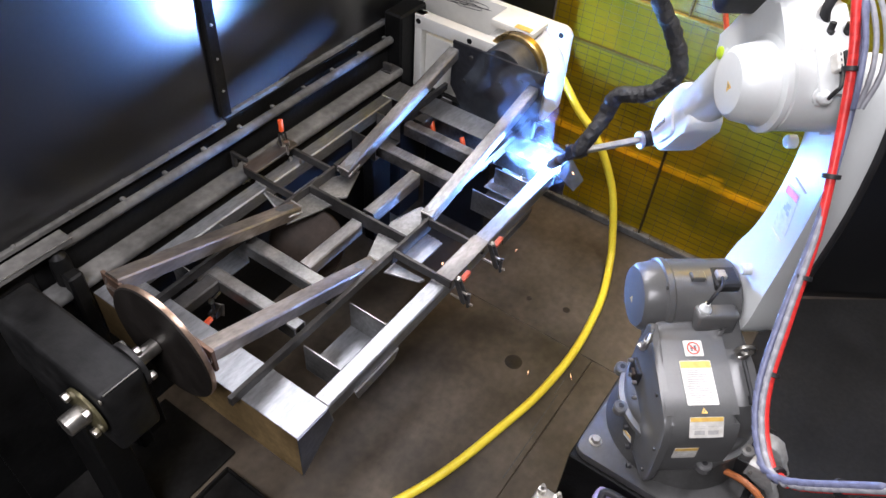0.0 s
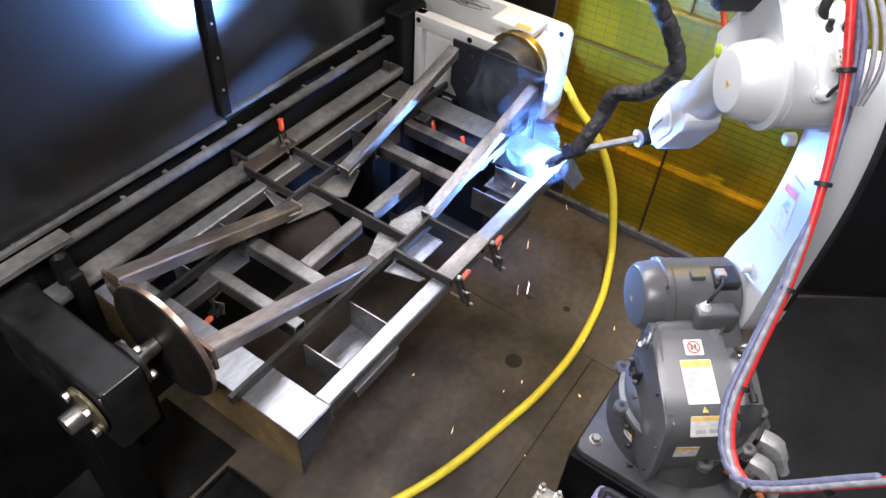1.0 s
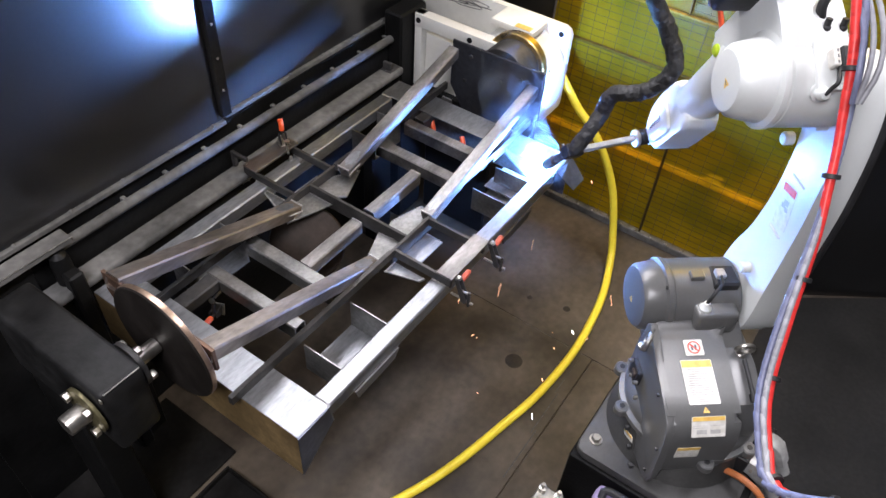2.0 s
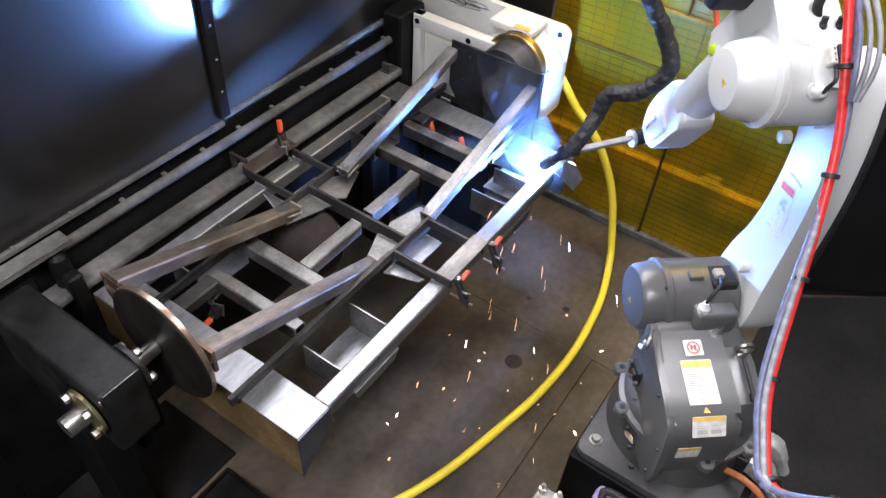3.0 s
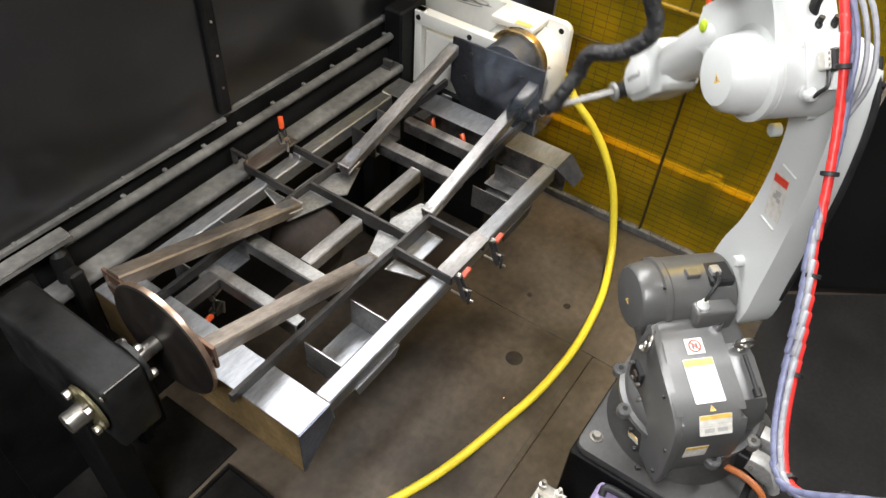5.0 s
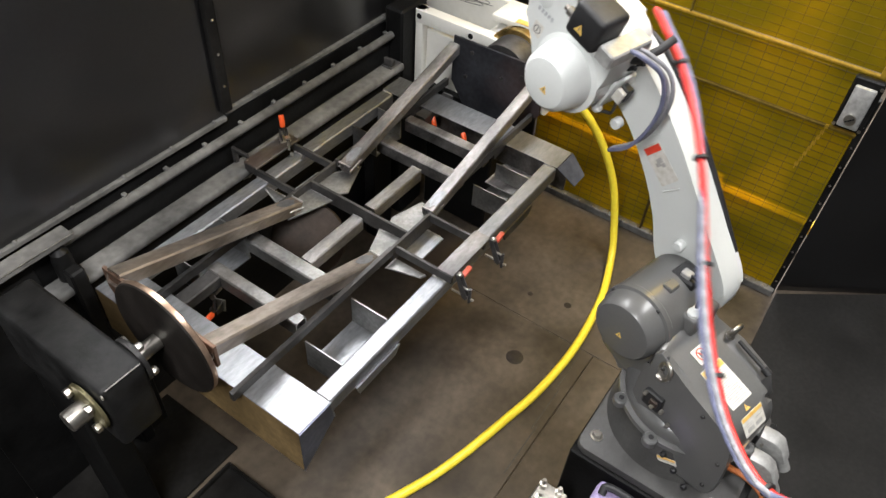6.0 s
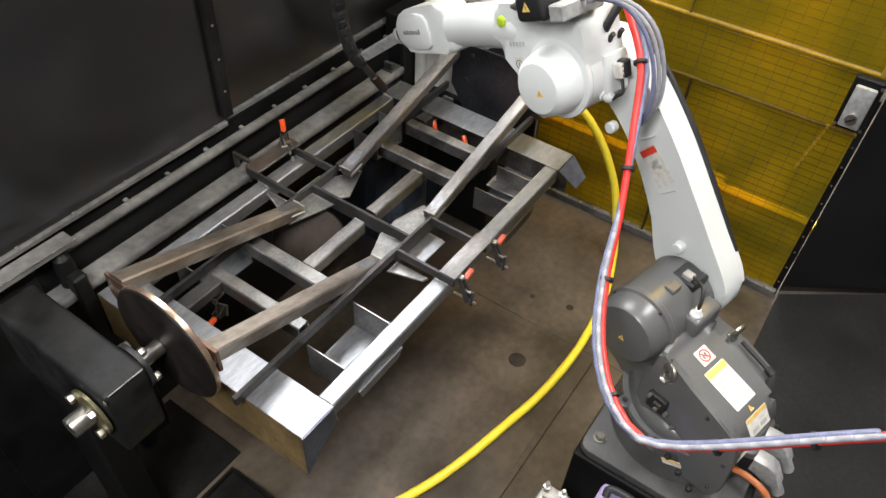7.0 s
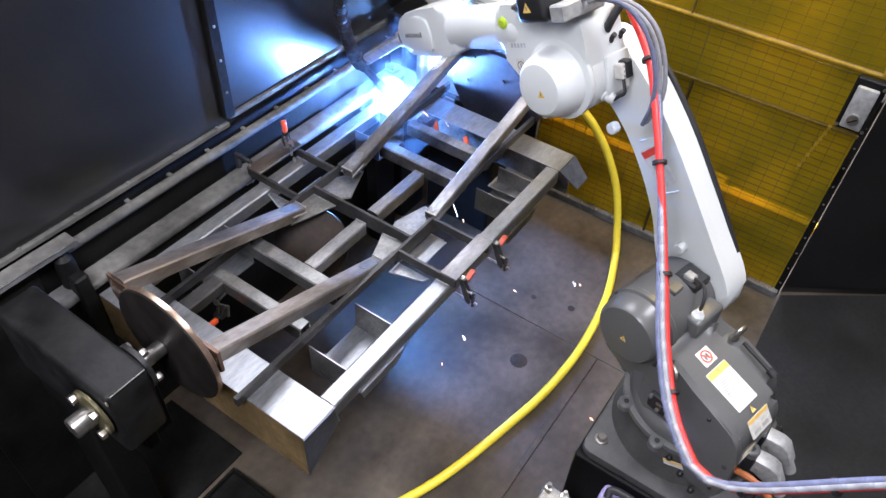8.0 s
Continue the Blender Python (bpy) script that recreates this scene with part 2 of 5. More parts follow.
def profile_tube(bm, a, b, w, h, t=0.004, up=(0, 0, 1), r=0.004):
    """A hollow square tube from a to b; the line runs along the middle of its top face."""
    a, b = Vector(a), Vector(b)
    d = (b - a).normalized()
    u = Vector(up)
    u = (u - d * u.dot(d)).normalized()
    s = d.cross(u)

    def loop(p, ww, hh, rr):
        out = []
        for sx, sz, k in ((1, 1, 0), (-1, 1, 1), (-1, -1, 2), (1, -1, 3)):
            for j in (0, 1):
                fx, fz = (0, 1) if (j + k) % 2 else (1, 0)
                out.append(p - u * (h / 2) + s * sx * (ww / 2 - rr * (1 - fx)) + u * sz * (hh / 2 - rr * (1 - fz)))
        return [bm.verts.new(v) for v in out]
    o1, o2, i1, i2 = loop(a, w, h, r), loop(b, w, h, r), loop(a, w - 2 * t, h - 2 * t, r * 0.5), loop(b, w - 2 * t, h - 2 * t, r * 0.5)
    n = 8
    for i in range(n):
        j = (i + 1) % n
        bm.faces.new((o1[i], o1[j], o2[j], o2[i]))
        bm.faces.new((i1[j], i1[i], i2[i], i2[j]))
        bm.faces.new((o1[j], o1[i], i1[i], i1[j]))
        bm.faces.new((o2[i], o2[j], i2[j], i2[i]))


def mesh_of(name, bm, material):
    bmesh.ops.recalc_face_normals(bm, faces=bm.faces)
    me = bpy.data.meshes.new(name)
    for fc in bm.faces:
        fc.smooth = True
    bm.to_mesh(me)
    bm.free()
    me.set_sharp_from_angle(angle=radians(34))
    me.materials.append(material)
    return me


def part(name, bm, material, parent, label=""):
    ob = new(name, mesh_of(name, bm, material))
    ob.parent = parent
    return tagged(ob, label)


def thing(name, label, category, at=(0, 0, 0), group="", kind=""):
    ob = new(name)
    ob.location = at
    return tagged(ob, label, category, group, kind)


def solid(name, bm, material, label, category, kind="", group=""):
    return tagged(new(name, mesh_of(name, bm, material)), label, category, group, kind)


def B():
    return bmesh.new()


def axis_y(x=0, y=0, z=0):
    """Local z of a lathe turned to +y."""
    return Matrix.Translation((x, y, z)) @ Matrix.Rotation(radians(-90), 4, "X")


def axis_x(x=0, y=0, z=0):
    return Matrix.Translation((x, y, z)) @ Matrix.Rotation(radians(90), 4, "Y")


def bead_part(parent, a, b, r=0.003, n=10):
    bm = B()
    beads(bm, a, b, r, n)
    return part("weld_bead", bm, WELD, parent, "silvery weld bead")


def beads(bm, a, b, r=0.004, n=10):
    """A rippled weld bead between two points."""
    a, b = Vector(a), Vector(b)
    for i in range(n):
        p = a.lerp(b, (i + 0.5) / n)
        bmesh.ops.create_icosphere(bm, subdivisions=1, radius=r * (0.9 + 0.35 * random.random()), matrix=Matrix.Translation(p))

# ---------------------------------------------------------------- the cell: floor, walls, ceiling
YW = 1.625      # black partition behind the positioner
XC = 2.64      # amber curtain


def build_floor():
    bm = B()
    span(bm, (-3.2, -3.2, -0.12), (6.2, 4.2, -0.012))
    base = solid("floor", bm, FLOOR, "brown worn concrete floor with dark oily stains", "floor", "structure")
    rnd = random.Random(3)
    for lo, hi in (((-3.2, -3.2), (1.849, 0.409)), ((-3.2, 0.411), (1.849, 4.2)), ((1.851, -3.2), (6.2, 4.2))):
        bm = B()
        span(bm, (lo[0], lo[1], -0.01), (hi[0], hi[1], rnd.uniform(-0.0015, 0.0)), 0.002)
        part("slab", bm, FLOOR, base)
    bm = B()
    for k in range(3):
        span(bm, (1.2 + 0.21 * k, 0.43 + 0.012 * k, 0.0005), (1.43 + 0.19 * k, 0.434 + 0.012 * k, 0.0015))
    part("scrape", bm, DARKSTEEL, base, "long dark scrape marks")
    bm = B()
    for x, y, r in ((1.65, 0.66, 0.035), (2.02, 0.62, 0.016), (1.98, 0.78, 0.012)):
        lathe(bm, [(r, 0.0005), (r * 0.9, 0.0018)], Matrix.Translation((x, y, 0)), 18)
    part("stain", bm, OILSTAIN, base, "round black oil stains")
    bm = B()
    # Runs on out of view to darken the floor mirrored in the partition.
    prism(bm, [(2.635, -0.085), (2.3, -0.088), (1.9, -0.13), (-2.9, -0.13), (-2.9, -2.4), (3.9, -2.4), (2.99, -0.56)], 0.012)
    solid("rubber_mat", bm, MATBLACK, "dark grey rubber mat on the floor behind the robot", "mat")


OILSTAIN = mat("oil_stain", (0.026, 0.02, 0.016), 0.5, vary=0.4, spec=0.25)
MATBLACK = mat("dark_rubber_mat", (0.012, 0.0113, 0.0105), 0.55, scale=3, grain=60, vary=0.25, bump=0.05, spec=0.15)
build_floor()


def build_partition():
    wall = tagged(new("wall_partition"), "tall black painted sheet-metal partition with a rolled ledge", "wall", kind="structure")
    for x0, x1, z0, y in ((-3.2, 1.227, 0.957, YW), (1.233, 2.62, 0.972, YW + 0.006)):
        bm = B()
        span(bm, (x0, y, z0), (x1, y + 0.03, 2.25), 0.002)
        part("panel", bm, WALL_BLACK, wall)
        bm = B()
        span(bm, (x0, y - 0.012, z0 - 0.016), (x1, y + 0.01, z0), 0.002)
        part("ledge", bm, DUSTY, wall, "dusty bent ledge")
        x = x0 + 0.13
        while x < x1:
            if x > 0.3:
                bm = B()
                lathe(bm, [(0.007, 0), (0.007, 0.003), (0.004, 0.006)], Matrix.Translation((x, y - 0.005, z0)), 8)
                part("rivet", bm, DUSTY, wall)
            x += 0.17
    bm = B()
    span(bm, (1.210, YW - 0.02, 0.975), (1.250, YW - 0.001, 2.25), 0.003)
    part("seam_strip", bm, TRAY, wall, "black vertical joint strip")
    for k in range(8):
        bm = B()
        lathe(bm, [(0.004, 0), (0.004, 0.003), (0.002, 0.005)], axis_y(1.230, YW - 0.02, 1.07 + 0.11 * k) @ pose(0, 0, 0, 180), 8)
        part("screw", bm, ZINC, wall)
    bm = B()
    span(bm, (-3.2, YW + 0.004, 0.0), (2.62, YW + 0.02, 0.943))
    part("skirt", bm, BLACK_PAINT, wall, "black lower skirt")


build_partition()


def build_beams():
    beam = thing("positioner_beam", "long black dusty steel beams behind the fixture", "steel beam", (0, 0, 0))
    bm = B()
    span(bm, (0.48, 1.508, 0.785), (2.03, 1.578, 0.817), 0.012, 4)
    part("main_beam", bm, DUSTY, beam)
    bm = B()
    span(bm, (0.48, 1.530, 0.60), (2.03, 1.572, 0.784), 0.004)
    part("beam_web", bm, BLACK_PAINT, beam, "black beam web")
    bm = B()
    sweep(bm, [(0.585, 1.577, 0.914), (1.3, 1.577, 0.914), (2.03, 1.577, 0.914)], 0.0155, 30, 12)
    part("pipe", bm, DUSTY, beam, "dusty round pipe")
    bm = B()
    span(bm, (-0.6, 1.587, 0.60), (2.03, 1.615, 0.89), 0.004)
    part("web", bm, BLACK_PAINT, beam, "black web plate")
    for k in range(9):
        bm = B()
        x = 0.80 + 0.15 * k
        span(bm, (x, 1.580, 0.922), (x + 0.014, 1.598, 0.932), 0.002)
        part("lug", bm, DUSTY, beam)
    bm = B()
    span(bm, (-0.6, 1.545, 0.930), (0.615, 1.598, 0.950), 0.003)
    part("shelf_plate", bm, DUSTY, beam, "wider dusty shelf plate with a bright edge")
    bm = B()
    rod(bm, (-0.6, 1.5445, 0.9495), (0.615, 1.5445, 0.9495), 0.0016, 6)
    part("worn_edge", bm, ZINC, beam, "bare worn metal edge")
    for x in (0.6, 1.9):
        bm = B()
        span(bm, (x - 0.06, 1.52, 0.0), (x + 0.06, 1.575, 0.61), 0.004)
        part("leg", bm, BLACK_PAINT, beam)
    bm = B()
    span(bm, (2.035, 1.53, 0.0), (2.2, 1.615, 1.02), 0.008)
    solid("end_column", bm, BLACK_PAINT, "black square column beside the headstock", "column")
    bm = B()
    span(bm, (1.955, 1.52, 0.8155), (2.02, 1.57, 0.8215), 0.002)
    span(bm, (1.965, 1.525, 0.8217), (1.98, 1.565, 0.85), 0.002)
    solid("stop_bracket", bm, DARKSTEEL, "small dark steel stop bracket on the beam", "bracket")
    post = thing("hinge_post", "black round-topped hinge post at the partition", "post", (0.565, 1.555, 0))
    bm = B()
    lathe(bm, [(0.027, 0.0), (0.027, 0.885), (0.023, 0.912), (0.010, 0.924)])
    part("tube", bm, BLACK_PAINT, post)
    bm = B()
    span(bm, (-0.022, -0.062, 0.0), (0.022, -0.022, 0.872), 0.006)
    part("strap", bm, BLACK_PAINT, post)


build_beams()


def build_curtain():
    screen = tagged(new("welding_screen"), "amber welding screen with black wire mesh in a steel frame", "screen", kind="structure")
    for lo, hi in (((-0.055, 0.03), (0.5645, 1.085)), ((0.5655, 0.03), (1.185, 1.085)), ((-0.055, 1.095), (0.6425, 3.4)), ((0.6435, 1.095), (1.185, 3.4))):
        bm = B()
        span(bm, (XC, lo[0], lo[1]), (XC + 0.003, hi[0], hi[1]))
        part("film_pane", bm, FILM, screen, "see-through amber film")
    bm = B()
    y = -0.04
    while y < 1.185:
        box(bm, (0.0021, 0.0021, 0.83), Matrix.Translation((XC - 0.012, y, 0.435)))
        box(bm, (0.0017, 0.0017, 0.22), Matrix.Translation((XC - 0.012, y, 0.97)))
        y += 0.055
    z = 0.05
    while z < 0.85:
        box(bm, (0.0018, 1.23, 0.0018), Matrix.Translation((XC - 0.0145, 0.57, z)))
        z += 0.03
    while z < 1.08:
        box(bm, (0.0015, 1.23, 0.0015), Matrix.Translation((XC - 0.0145, 0.57, z)))
        z += 0.03
    tagged(part("wire_mesh", bm, MESHWIRE, screen, "welded wire mesh"), kind="stuff")
    bm = B()
    y = -0.03
    while y < 0.64:
        box(bm, (0.0017, 0.0017, 1.0), Matrix.Translation((XC - 0.012, y, 1.6)))
        y += 0.06
    z = 1.12
    while z < 2.1:
        box(bm, (0.0015, 0.68, 0.0015), Matrix.Translation((XC - 0.0145, 0.295, z)))
        z += 0.03
    tagged(part("upper_mesh", bm, DARKAMBER, screen, "fine mesh on the upper film"), kind="stuff")
    for name, lo, hi in (("top_bar", (-0.055, 0.845), (1.185, 0.857)), ("mid_post", (0.56, 0.03), (0.57, 0.85)),
                         ("seam_bar", (-0.055, 1.085), (1.185, 1.095)), ("mullion", (0.639, 1.096), (0.647, 3.4))):
        bm = B()
        span(bm, (XC - 0.02, lo[0], lo[1]), (XC - 0.004, hi[0], hi[1]), 0.002)
        part(name, bm, {"seam_bar": AMBERBAR, "mullion": DARKAMBER, "top_bar": DARKAMBER}.get(name, MESHWIRE), screen)
    bm = B()
    span(bm, (XC - 0.03, -0.07, 0.0), (XC + 0.02, 1.75, 0.035), 0.003)
    part("floor_rail", bm, DUSTY, screen, "dusty steel floor rail")
    bm = B()
    span(bm, (XC - 0.005, -0.075, 0.0), (XC + 0.025, -0.05, 1.0), 0.003)
    part("jamb", bm, BLACK_PAINT, screen)
    bm = B()
    span(bm, (XC - 0.022, -0.052, 1.09), (XC + 0.0, -0.03, 3.4), 0.003)
    part("upper_post", bm, AMBERBAR, screen)
    bm = B()
    rnd = random.Random(9)
    for k in range(24):
        lathe(bm, [(0.005, 0), (0.005, 0.004)], axis_x(XC - 0.034, -0.02 + 0.075 * k, 0.045 + rnd.uniform(-.002, .002)), 8)
    for k in range(10):
        lathe(bm, [(0.004, 0), (0.004, 0.004)], axis_x(XC - 0.01, -0.062, 0.08 + 0.09 * k), 8)
    part("screw_row", bm, ZINC, screen)
    lock = thing("gate_lock", "grey steel gate lock box with a round slotted knob", "lock", (XC - 0.03, -0.012, 0.955))
    bm = B()
    span(bm, (-0.02, -0.052, -0.075), (0.008, 0.048, 0.13), 0.006)
    part("back_plate", bm, BLACK_PAINT, lock)
    bm = B()
    span(bm, (-0.04, -0.036, -0.055), (-0.02, 0.034, 0.105), 0.006, 2)
    part("cover", bm, ALU, lock, "brushed grey cover")
    knob = B()
    lathe(knob, [(0.02, 0), (0.02, 0.006), (0.016, 0.012)], axis_x(-0.052, 0, -0.015), 20)
    knob = part("knob", knob, ZINC, lock)
    bm = B()
    box(bm, (0.004, 0.004, 0.032), Matrix.Translation((-0.0535, 0, -0.015)) @ Matrix.Rotation(radians(50), 4, "X"))
    part("slot", bm, BLACK_PAINT, knob)
    for y, z in ((-0.045, 0.11), (-0.045, -0.06), (0.042, -0.06)):
        bm = B()
        lathe(bm, [(0.006, 0), (0.006, 0.005)], axis_x(-0.025, y, z), 8)
        part("screw", bm, ZINC, lock)
    # Amber paint on the chain stands in for amber light on it.
    bm = B()
    for k in range(16):
        a = k % 2
        box(bm, (0.004, 0.004 if a else 0.012, 0.016), pose(XC - 0.03, 0.045 + 0.0025 * k, 0.86 - 0.0135 * k, 0, 0, 0))
    solid("lock_chain", bm, AMBERBAR, "short chain hanging below the lock, painted as if amber-lit", "chain")
    # Yellow bar on posts, added to imitate a bright band of light behind the film.
    rail = thing("light_band_bar", "yellow bar standing in for the band of light behind the screen", "rail", (3.0, 0.6, 0))
    bm = B()
    span(bm, (-0.03, -2.0, 0.105), (0.03, 1.6, 0.165), 0.01)
    part("bar", bm, LIGHTBAND, rail)
    for y in (-1.6, -0.2, 1.2):
        bm = B()
        span(bm, (0.03, y - 0.04, 0.0), (0.11, y + 0.04, 0.15), 0.006)
        part("post", bm, LIGHTBAND, rail)


MESHWIRE = mat("dark_mesh_wire", (0.05, 0.035, 0.012), 0.5, 0.4, bump=0)
DARKAMBER = mat("dark_amber_bar", (0.09, 0.062, 0.008), 0.7, spec=0.15, bump=0.02)
AMBERBAR = mat("amber_frame_bar", (0.26, 0.17, 0.015), 0.6, spec=0.2, vary=0.2, bump=0.02)
LIGHTBAND = mat("light_band_yellow", (0.75, 0.5, 0.04), 0.45, vary=0.15)
build_curtain()


def build_shell():
    a, b = Vector((XC + 0.03, -0.08, 0)), Vector((3.05, -0.62, 0))
    d = (b - a).normalized()
    bm = B()
    prism(bm, [(a.x, a.y), (a.x + d.x * 3, a.y + d.y * 3), (a.x + d.x * 3 + 0.04, a.y + d.y * 3), (a.x + 0.04, a.y)], 4.5)
    solid("wall_corner", bm, WALL_BLACK, "black painted corner panel beside the welding screen", "wall", "structure")
    bm = B()
    span(bm, (XC - 0.01, 1.19, 0.036), (XC + 0.03, 1.62, 3.4), 0.003)
    solid("wall_return", bm, WALL_BLACK, "black painted return panel behind the headstock", "wall", "structure")
    for name, lo, hi in (("wall_west", (-3.3, -3.2, 0), (-3.2, 4.2, 4.6)), ("wall_south", (-3.2, -3.3, 0), (6.2, -3.2, 4.6)),
                         ("wall_east", (6.2, -3.2, 0), (6.3, 4.2, 4.6)), ("wall_north", (-3.2, 4.2, 0), (6.2, 4.3, 4.6))):
        bm = B()
        span(bm, lo, hi)
        solid(name, bm, SHOPWALL, "plain grey shop wall", "wall", "structure")
    # Added wall darkens what shows through the film and blocks lamp light.
    bm = B()
    span(bm, (XC + 0.032, YW, 0.0), (6.19, YW + 0.04, 2.25))
    solid("wall_film_backing", bm, SHOPDARK, "plain dark wall added behind the screen to darken the film", "wall", "structure")
    bm = B()
    span(bm, (-3.2, -3.2, 4.6), (6.2, 4.2, 4.7))
    solid("ceiling", bm, SHOPWALL, "plain grey shop ceiling", "ceiling", "structure")
    # Cases and hangers for the added lamps, all out of view.
    for x, y, z, w, d2, _ in LAMPS:
        lamp = thing("unseen_ceiling_lamp", "long white ceiling lamp added out of view for light", "lamp", (x, y, z), "ceiling lamps")
        bm = B()
        span(bm, (-w / 2, -d2 / 2, 0.02), (w / 2, d2 / 2, 0.1), 0.01)
        part("housing", bm, CASTWHITE, lamp)
        for k in (-1, 1):
            bm = B()
            rod(bm, (k * w / 3, 0, 0.1), (k * w / 3, 0, 4.6 - z), 0.006)
            part("hanger", bm, ZINC, lamp)


SHOPDARK = mat("dark_backing_paint", (0.02, 0.02, 0.02), 0.6, scale=3, vary=0.3, bump=0.03)
SHOPWALL = mat("grey_shop_wall", (0.07, 0.07, 0.07), 0.8, scale=2, vary=0.2, bump=0.03)
build_shell()


def build_yellow_hose():
    bm = B()
    line = [(2.40, 1.00, 0.80), (2.40, 0.965, 0.76), (2.40, 0.905, 0.69), (2.40, 0.833, 0.63), (2.415, 0.752, 0.51), (2.42, 0.675, 0.34), (2.40, 0.615, 0.12), (2.34, 0.58, 0.035),
            (2.20, 0.535, 0.018), (2.07, 0.509, 0.0165), (1.90, 0.490, 0.0165), (1.742, 0.487, 0.0165), (1.55, 0.503, 0.0165), (1.389, 0.534, 0.0165),
            (1.112, 0.598, 0.0165), (0.895, 0.678, 0.0165), (0.5, 0.86, 0.0165)]
    sweep(bm, line, 0.0165, 130, 14)
    solid("air_hose", bm, YELLOWHOSE, "bright yellow rubber hose looping over the floor", "hose")


build_yellow_hose()

# ---------------------------------------------------------------- positioner: tailstock, headstock, fixture
TOP = 0.81       # top of the work
CY = 1.08        # turning axis
CZ = 0.96


def bolt_head(bm, m, r=0.009, h=0.007):
    lathe(bm, [(r, 0), (r, h * 0.75), (r * 0.85, h)], m, 6)


def build_tailstock():
    t = thing("tailstock", "black steel tailstock arm with a bearing and shaft", "positioner", (0, 0, 0))
    bm = B()
    span(bm, (0.325, 1.015, 0.80), (0.435, 1.425, 1.02), 0.014, 3)
    arm = part("arm", bm, TAILBLACK, t, "black arm with worn bright corners")
    bm = B()
    span(bm, (0.3235, 1.012, 1.0), (0.327, 1.02, 1.012), 0.001)
    rod(bm, (0.335, 1.0145, 1.0195), (0.425, 1.0145, 1.0195), 0.0016, 8)
    part("worn_edge", bm, ZINC, arm, "bare worn metal edge")
    bm = B()
    span(bm, (0.20, 1.58, 0.0), (0.50, 1.586, 0.92), 0.002)
    part("upright", bm, BLACK_PAINT, t)
    bm = B()
    span(bm, (0.335, 1.25, 0.0), (0.425, 1.41, 0.82), 0.006)
    part("column", bm, BLACK_PAINT, t)
    bm = B()
    lathe(bm, [(0.05, 0), (0.062, 0.004), (0.062, 0.012), (0.03, 0.016)], axis_x(0.307, CY, CZ - 0.03), 24)
    fl = part("bearing_flange", bm, OLIVE, t, "yellowish zinc bearing flange")
    for k in range(4):
        bm = B()
        a = radians(45 + 90 * k)
        m = axis_x(0.293, CY + 0.05 * math.cos(a), CZ - 0.03 + 0.05 * math.sin(a))
        bolt_head(bm, m, 0.012, 0.014)
        part("bolt", bm, ZINC, fl)
    bm = B()
    lathe(bm, [(0.012, 0), (0.024, 0.002), (0.026, 0.006), (0.026, 0.05)], axis_x(0.258, CY, CZ - 0.03), 24)
    part("shaft_end", bm, ZINC, t, "bright shaft end")
    bm = B()
    rod(bm, (0.43, CY, CZ), (0.51, CY, CZ), 0.02, 20)
    part("shaft", bm, ZINC, t)
    bm = B()
    lathe(bm, [(0.06, 0), (0.06, 0.012), (0.045, 0.014)], axis_x(0.436, CY, CZ), 24)
    fl2 = part("inner_flange", bm, DARKSTEEL, t)
    for k in range(4):
        bm = B()
        a = radians(20 + 90 * k)
        bolt_head(bm, axis_x(0.45, CY + 0.05 * math.cos(a), CZ + 0.05 * math.sin(a)), 0.011, 0.014)
        part("bolt", bm, ZINC, fl2)
    bm = B()
    lathe(bm, [(0.157, 0), (0.16, 0.003), (0.16, 0.016), (0.157, 0.018)], axis_x(0.512, CY - 0.02, CZ + 0.015), 64)
    disc = part("face_disc", bm, DISCSTEEL, t, "dark round steel disc with a brown rim")
    bm = B()
    lathe(bm, [(0.156, 0.0005), (0.1605, 0.004), (0.1612, 0.010), (0.1605, 0.016), (0.156, 0.0185)], axis_x(0.512, CY - 0.02, CZ + 0.015), 64)
    part("polished_rim", bm, RIM, disc, "brownish polished rim")
    # floor tray under the column
    bm = B()
    span(bm, (-0.5, 0.3, 0.0), (0.66, 1.21, 0.006), 0.002)
    tray = solid("drip_tray", bm, TRAY, "black steel tray on the floor under the tailstock", "tray")
    # Added black sheet paints in the shade on the floor beside the tray.
    bm = B()
    span(bm, (-0.8, 1.235, 0.0), (0.72, 1.6, 0.012), 0.003)
    solid("floor_shade_sheet", bm, TRAY, "black sheet standing in for shade on the floor under the tailstock column", "plate")
    for lo, hi in (((-0.5, 1.2, 0.007), (0.66, 1.21, 0.03)), ((0.65, 0.3, 0.007), (0.66, 1.198, 0.03)), ((0.2, 0.75, 0.007), (0.5, 1.1, 0.02))):
        bm = B()
        span(bm, lo, hi, 0.003)
        part("rim", bm, TRAY, tray)


TAILBLACK = mat("worn_black_enamel", (0.010, 0.010, 0.010), 0.5, scale=9, grain=50, vary=0.6, bump=0.12, spec=0.2, patch=0.5, patch_colour=(0.022, 0.021, 0.02))
RIM = mat("polished_brown_rim", (0.42, 0.30, 0.22), 0.32, 0.85, scale=12, vary=0.3, bump=0.02)
OLIVE = mat("olive_zinc_plate", (0.17, 0.15, 0.08), 0.38, 0.7, scale=12, vary=0.4, bump=0.04)
GREYBROWN = mat("grey_brown_plate", (0.032, 0.022, 0.016), 0.5, 0.0, spec=0.15, scale=8, vary=0.3, bump=0.05)
DISCSTEEL = mat("dark_turned_steel", (0.014, 0.011, 0.009), 0.5, 0.3, scale=10, vary=0.4, bump=0.05)
build_tailstock()


def rounded(w, h, r, n=5):
    pts = []
    for cx, cy, a0 in ((w / 2 - r, h / 2 - r, 0), (-w / 2 + r, h / 2 - r, 90), (-w / 2 + r, -h / 2 + r, 180), (w / 2 - r, -h / 2 + r, 270)):
        for k in range(n + 1):
            a = radians(a0 + 90 * k / n)
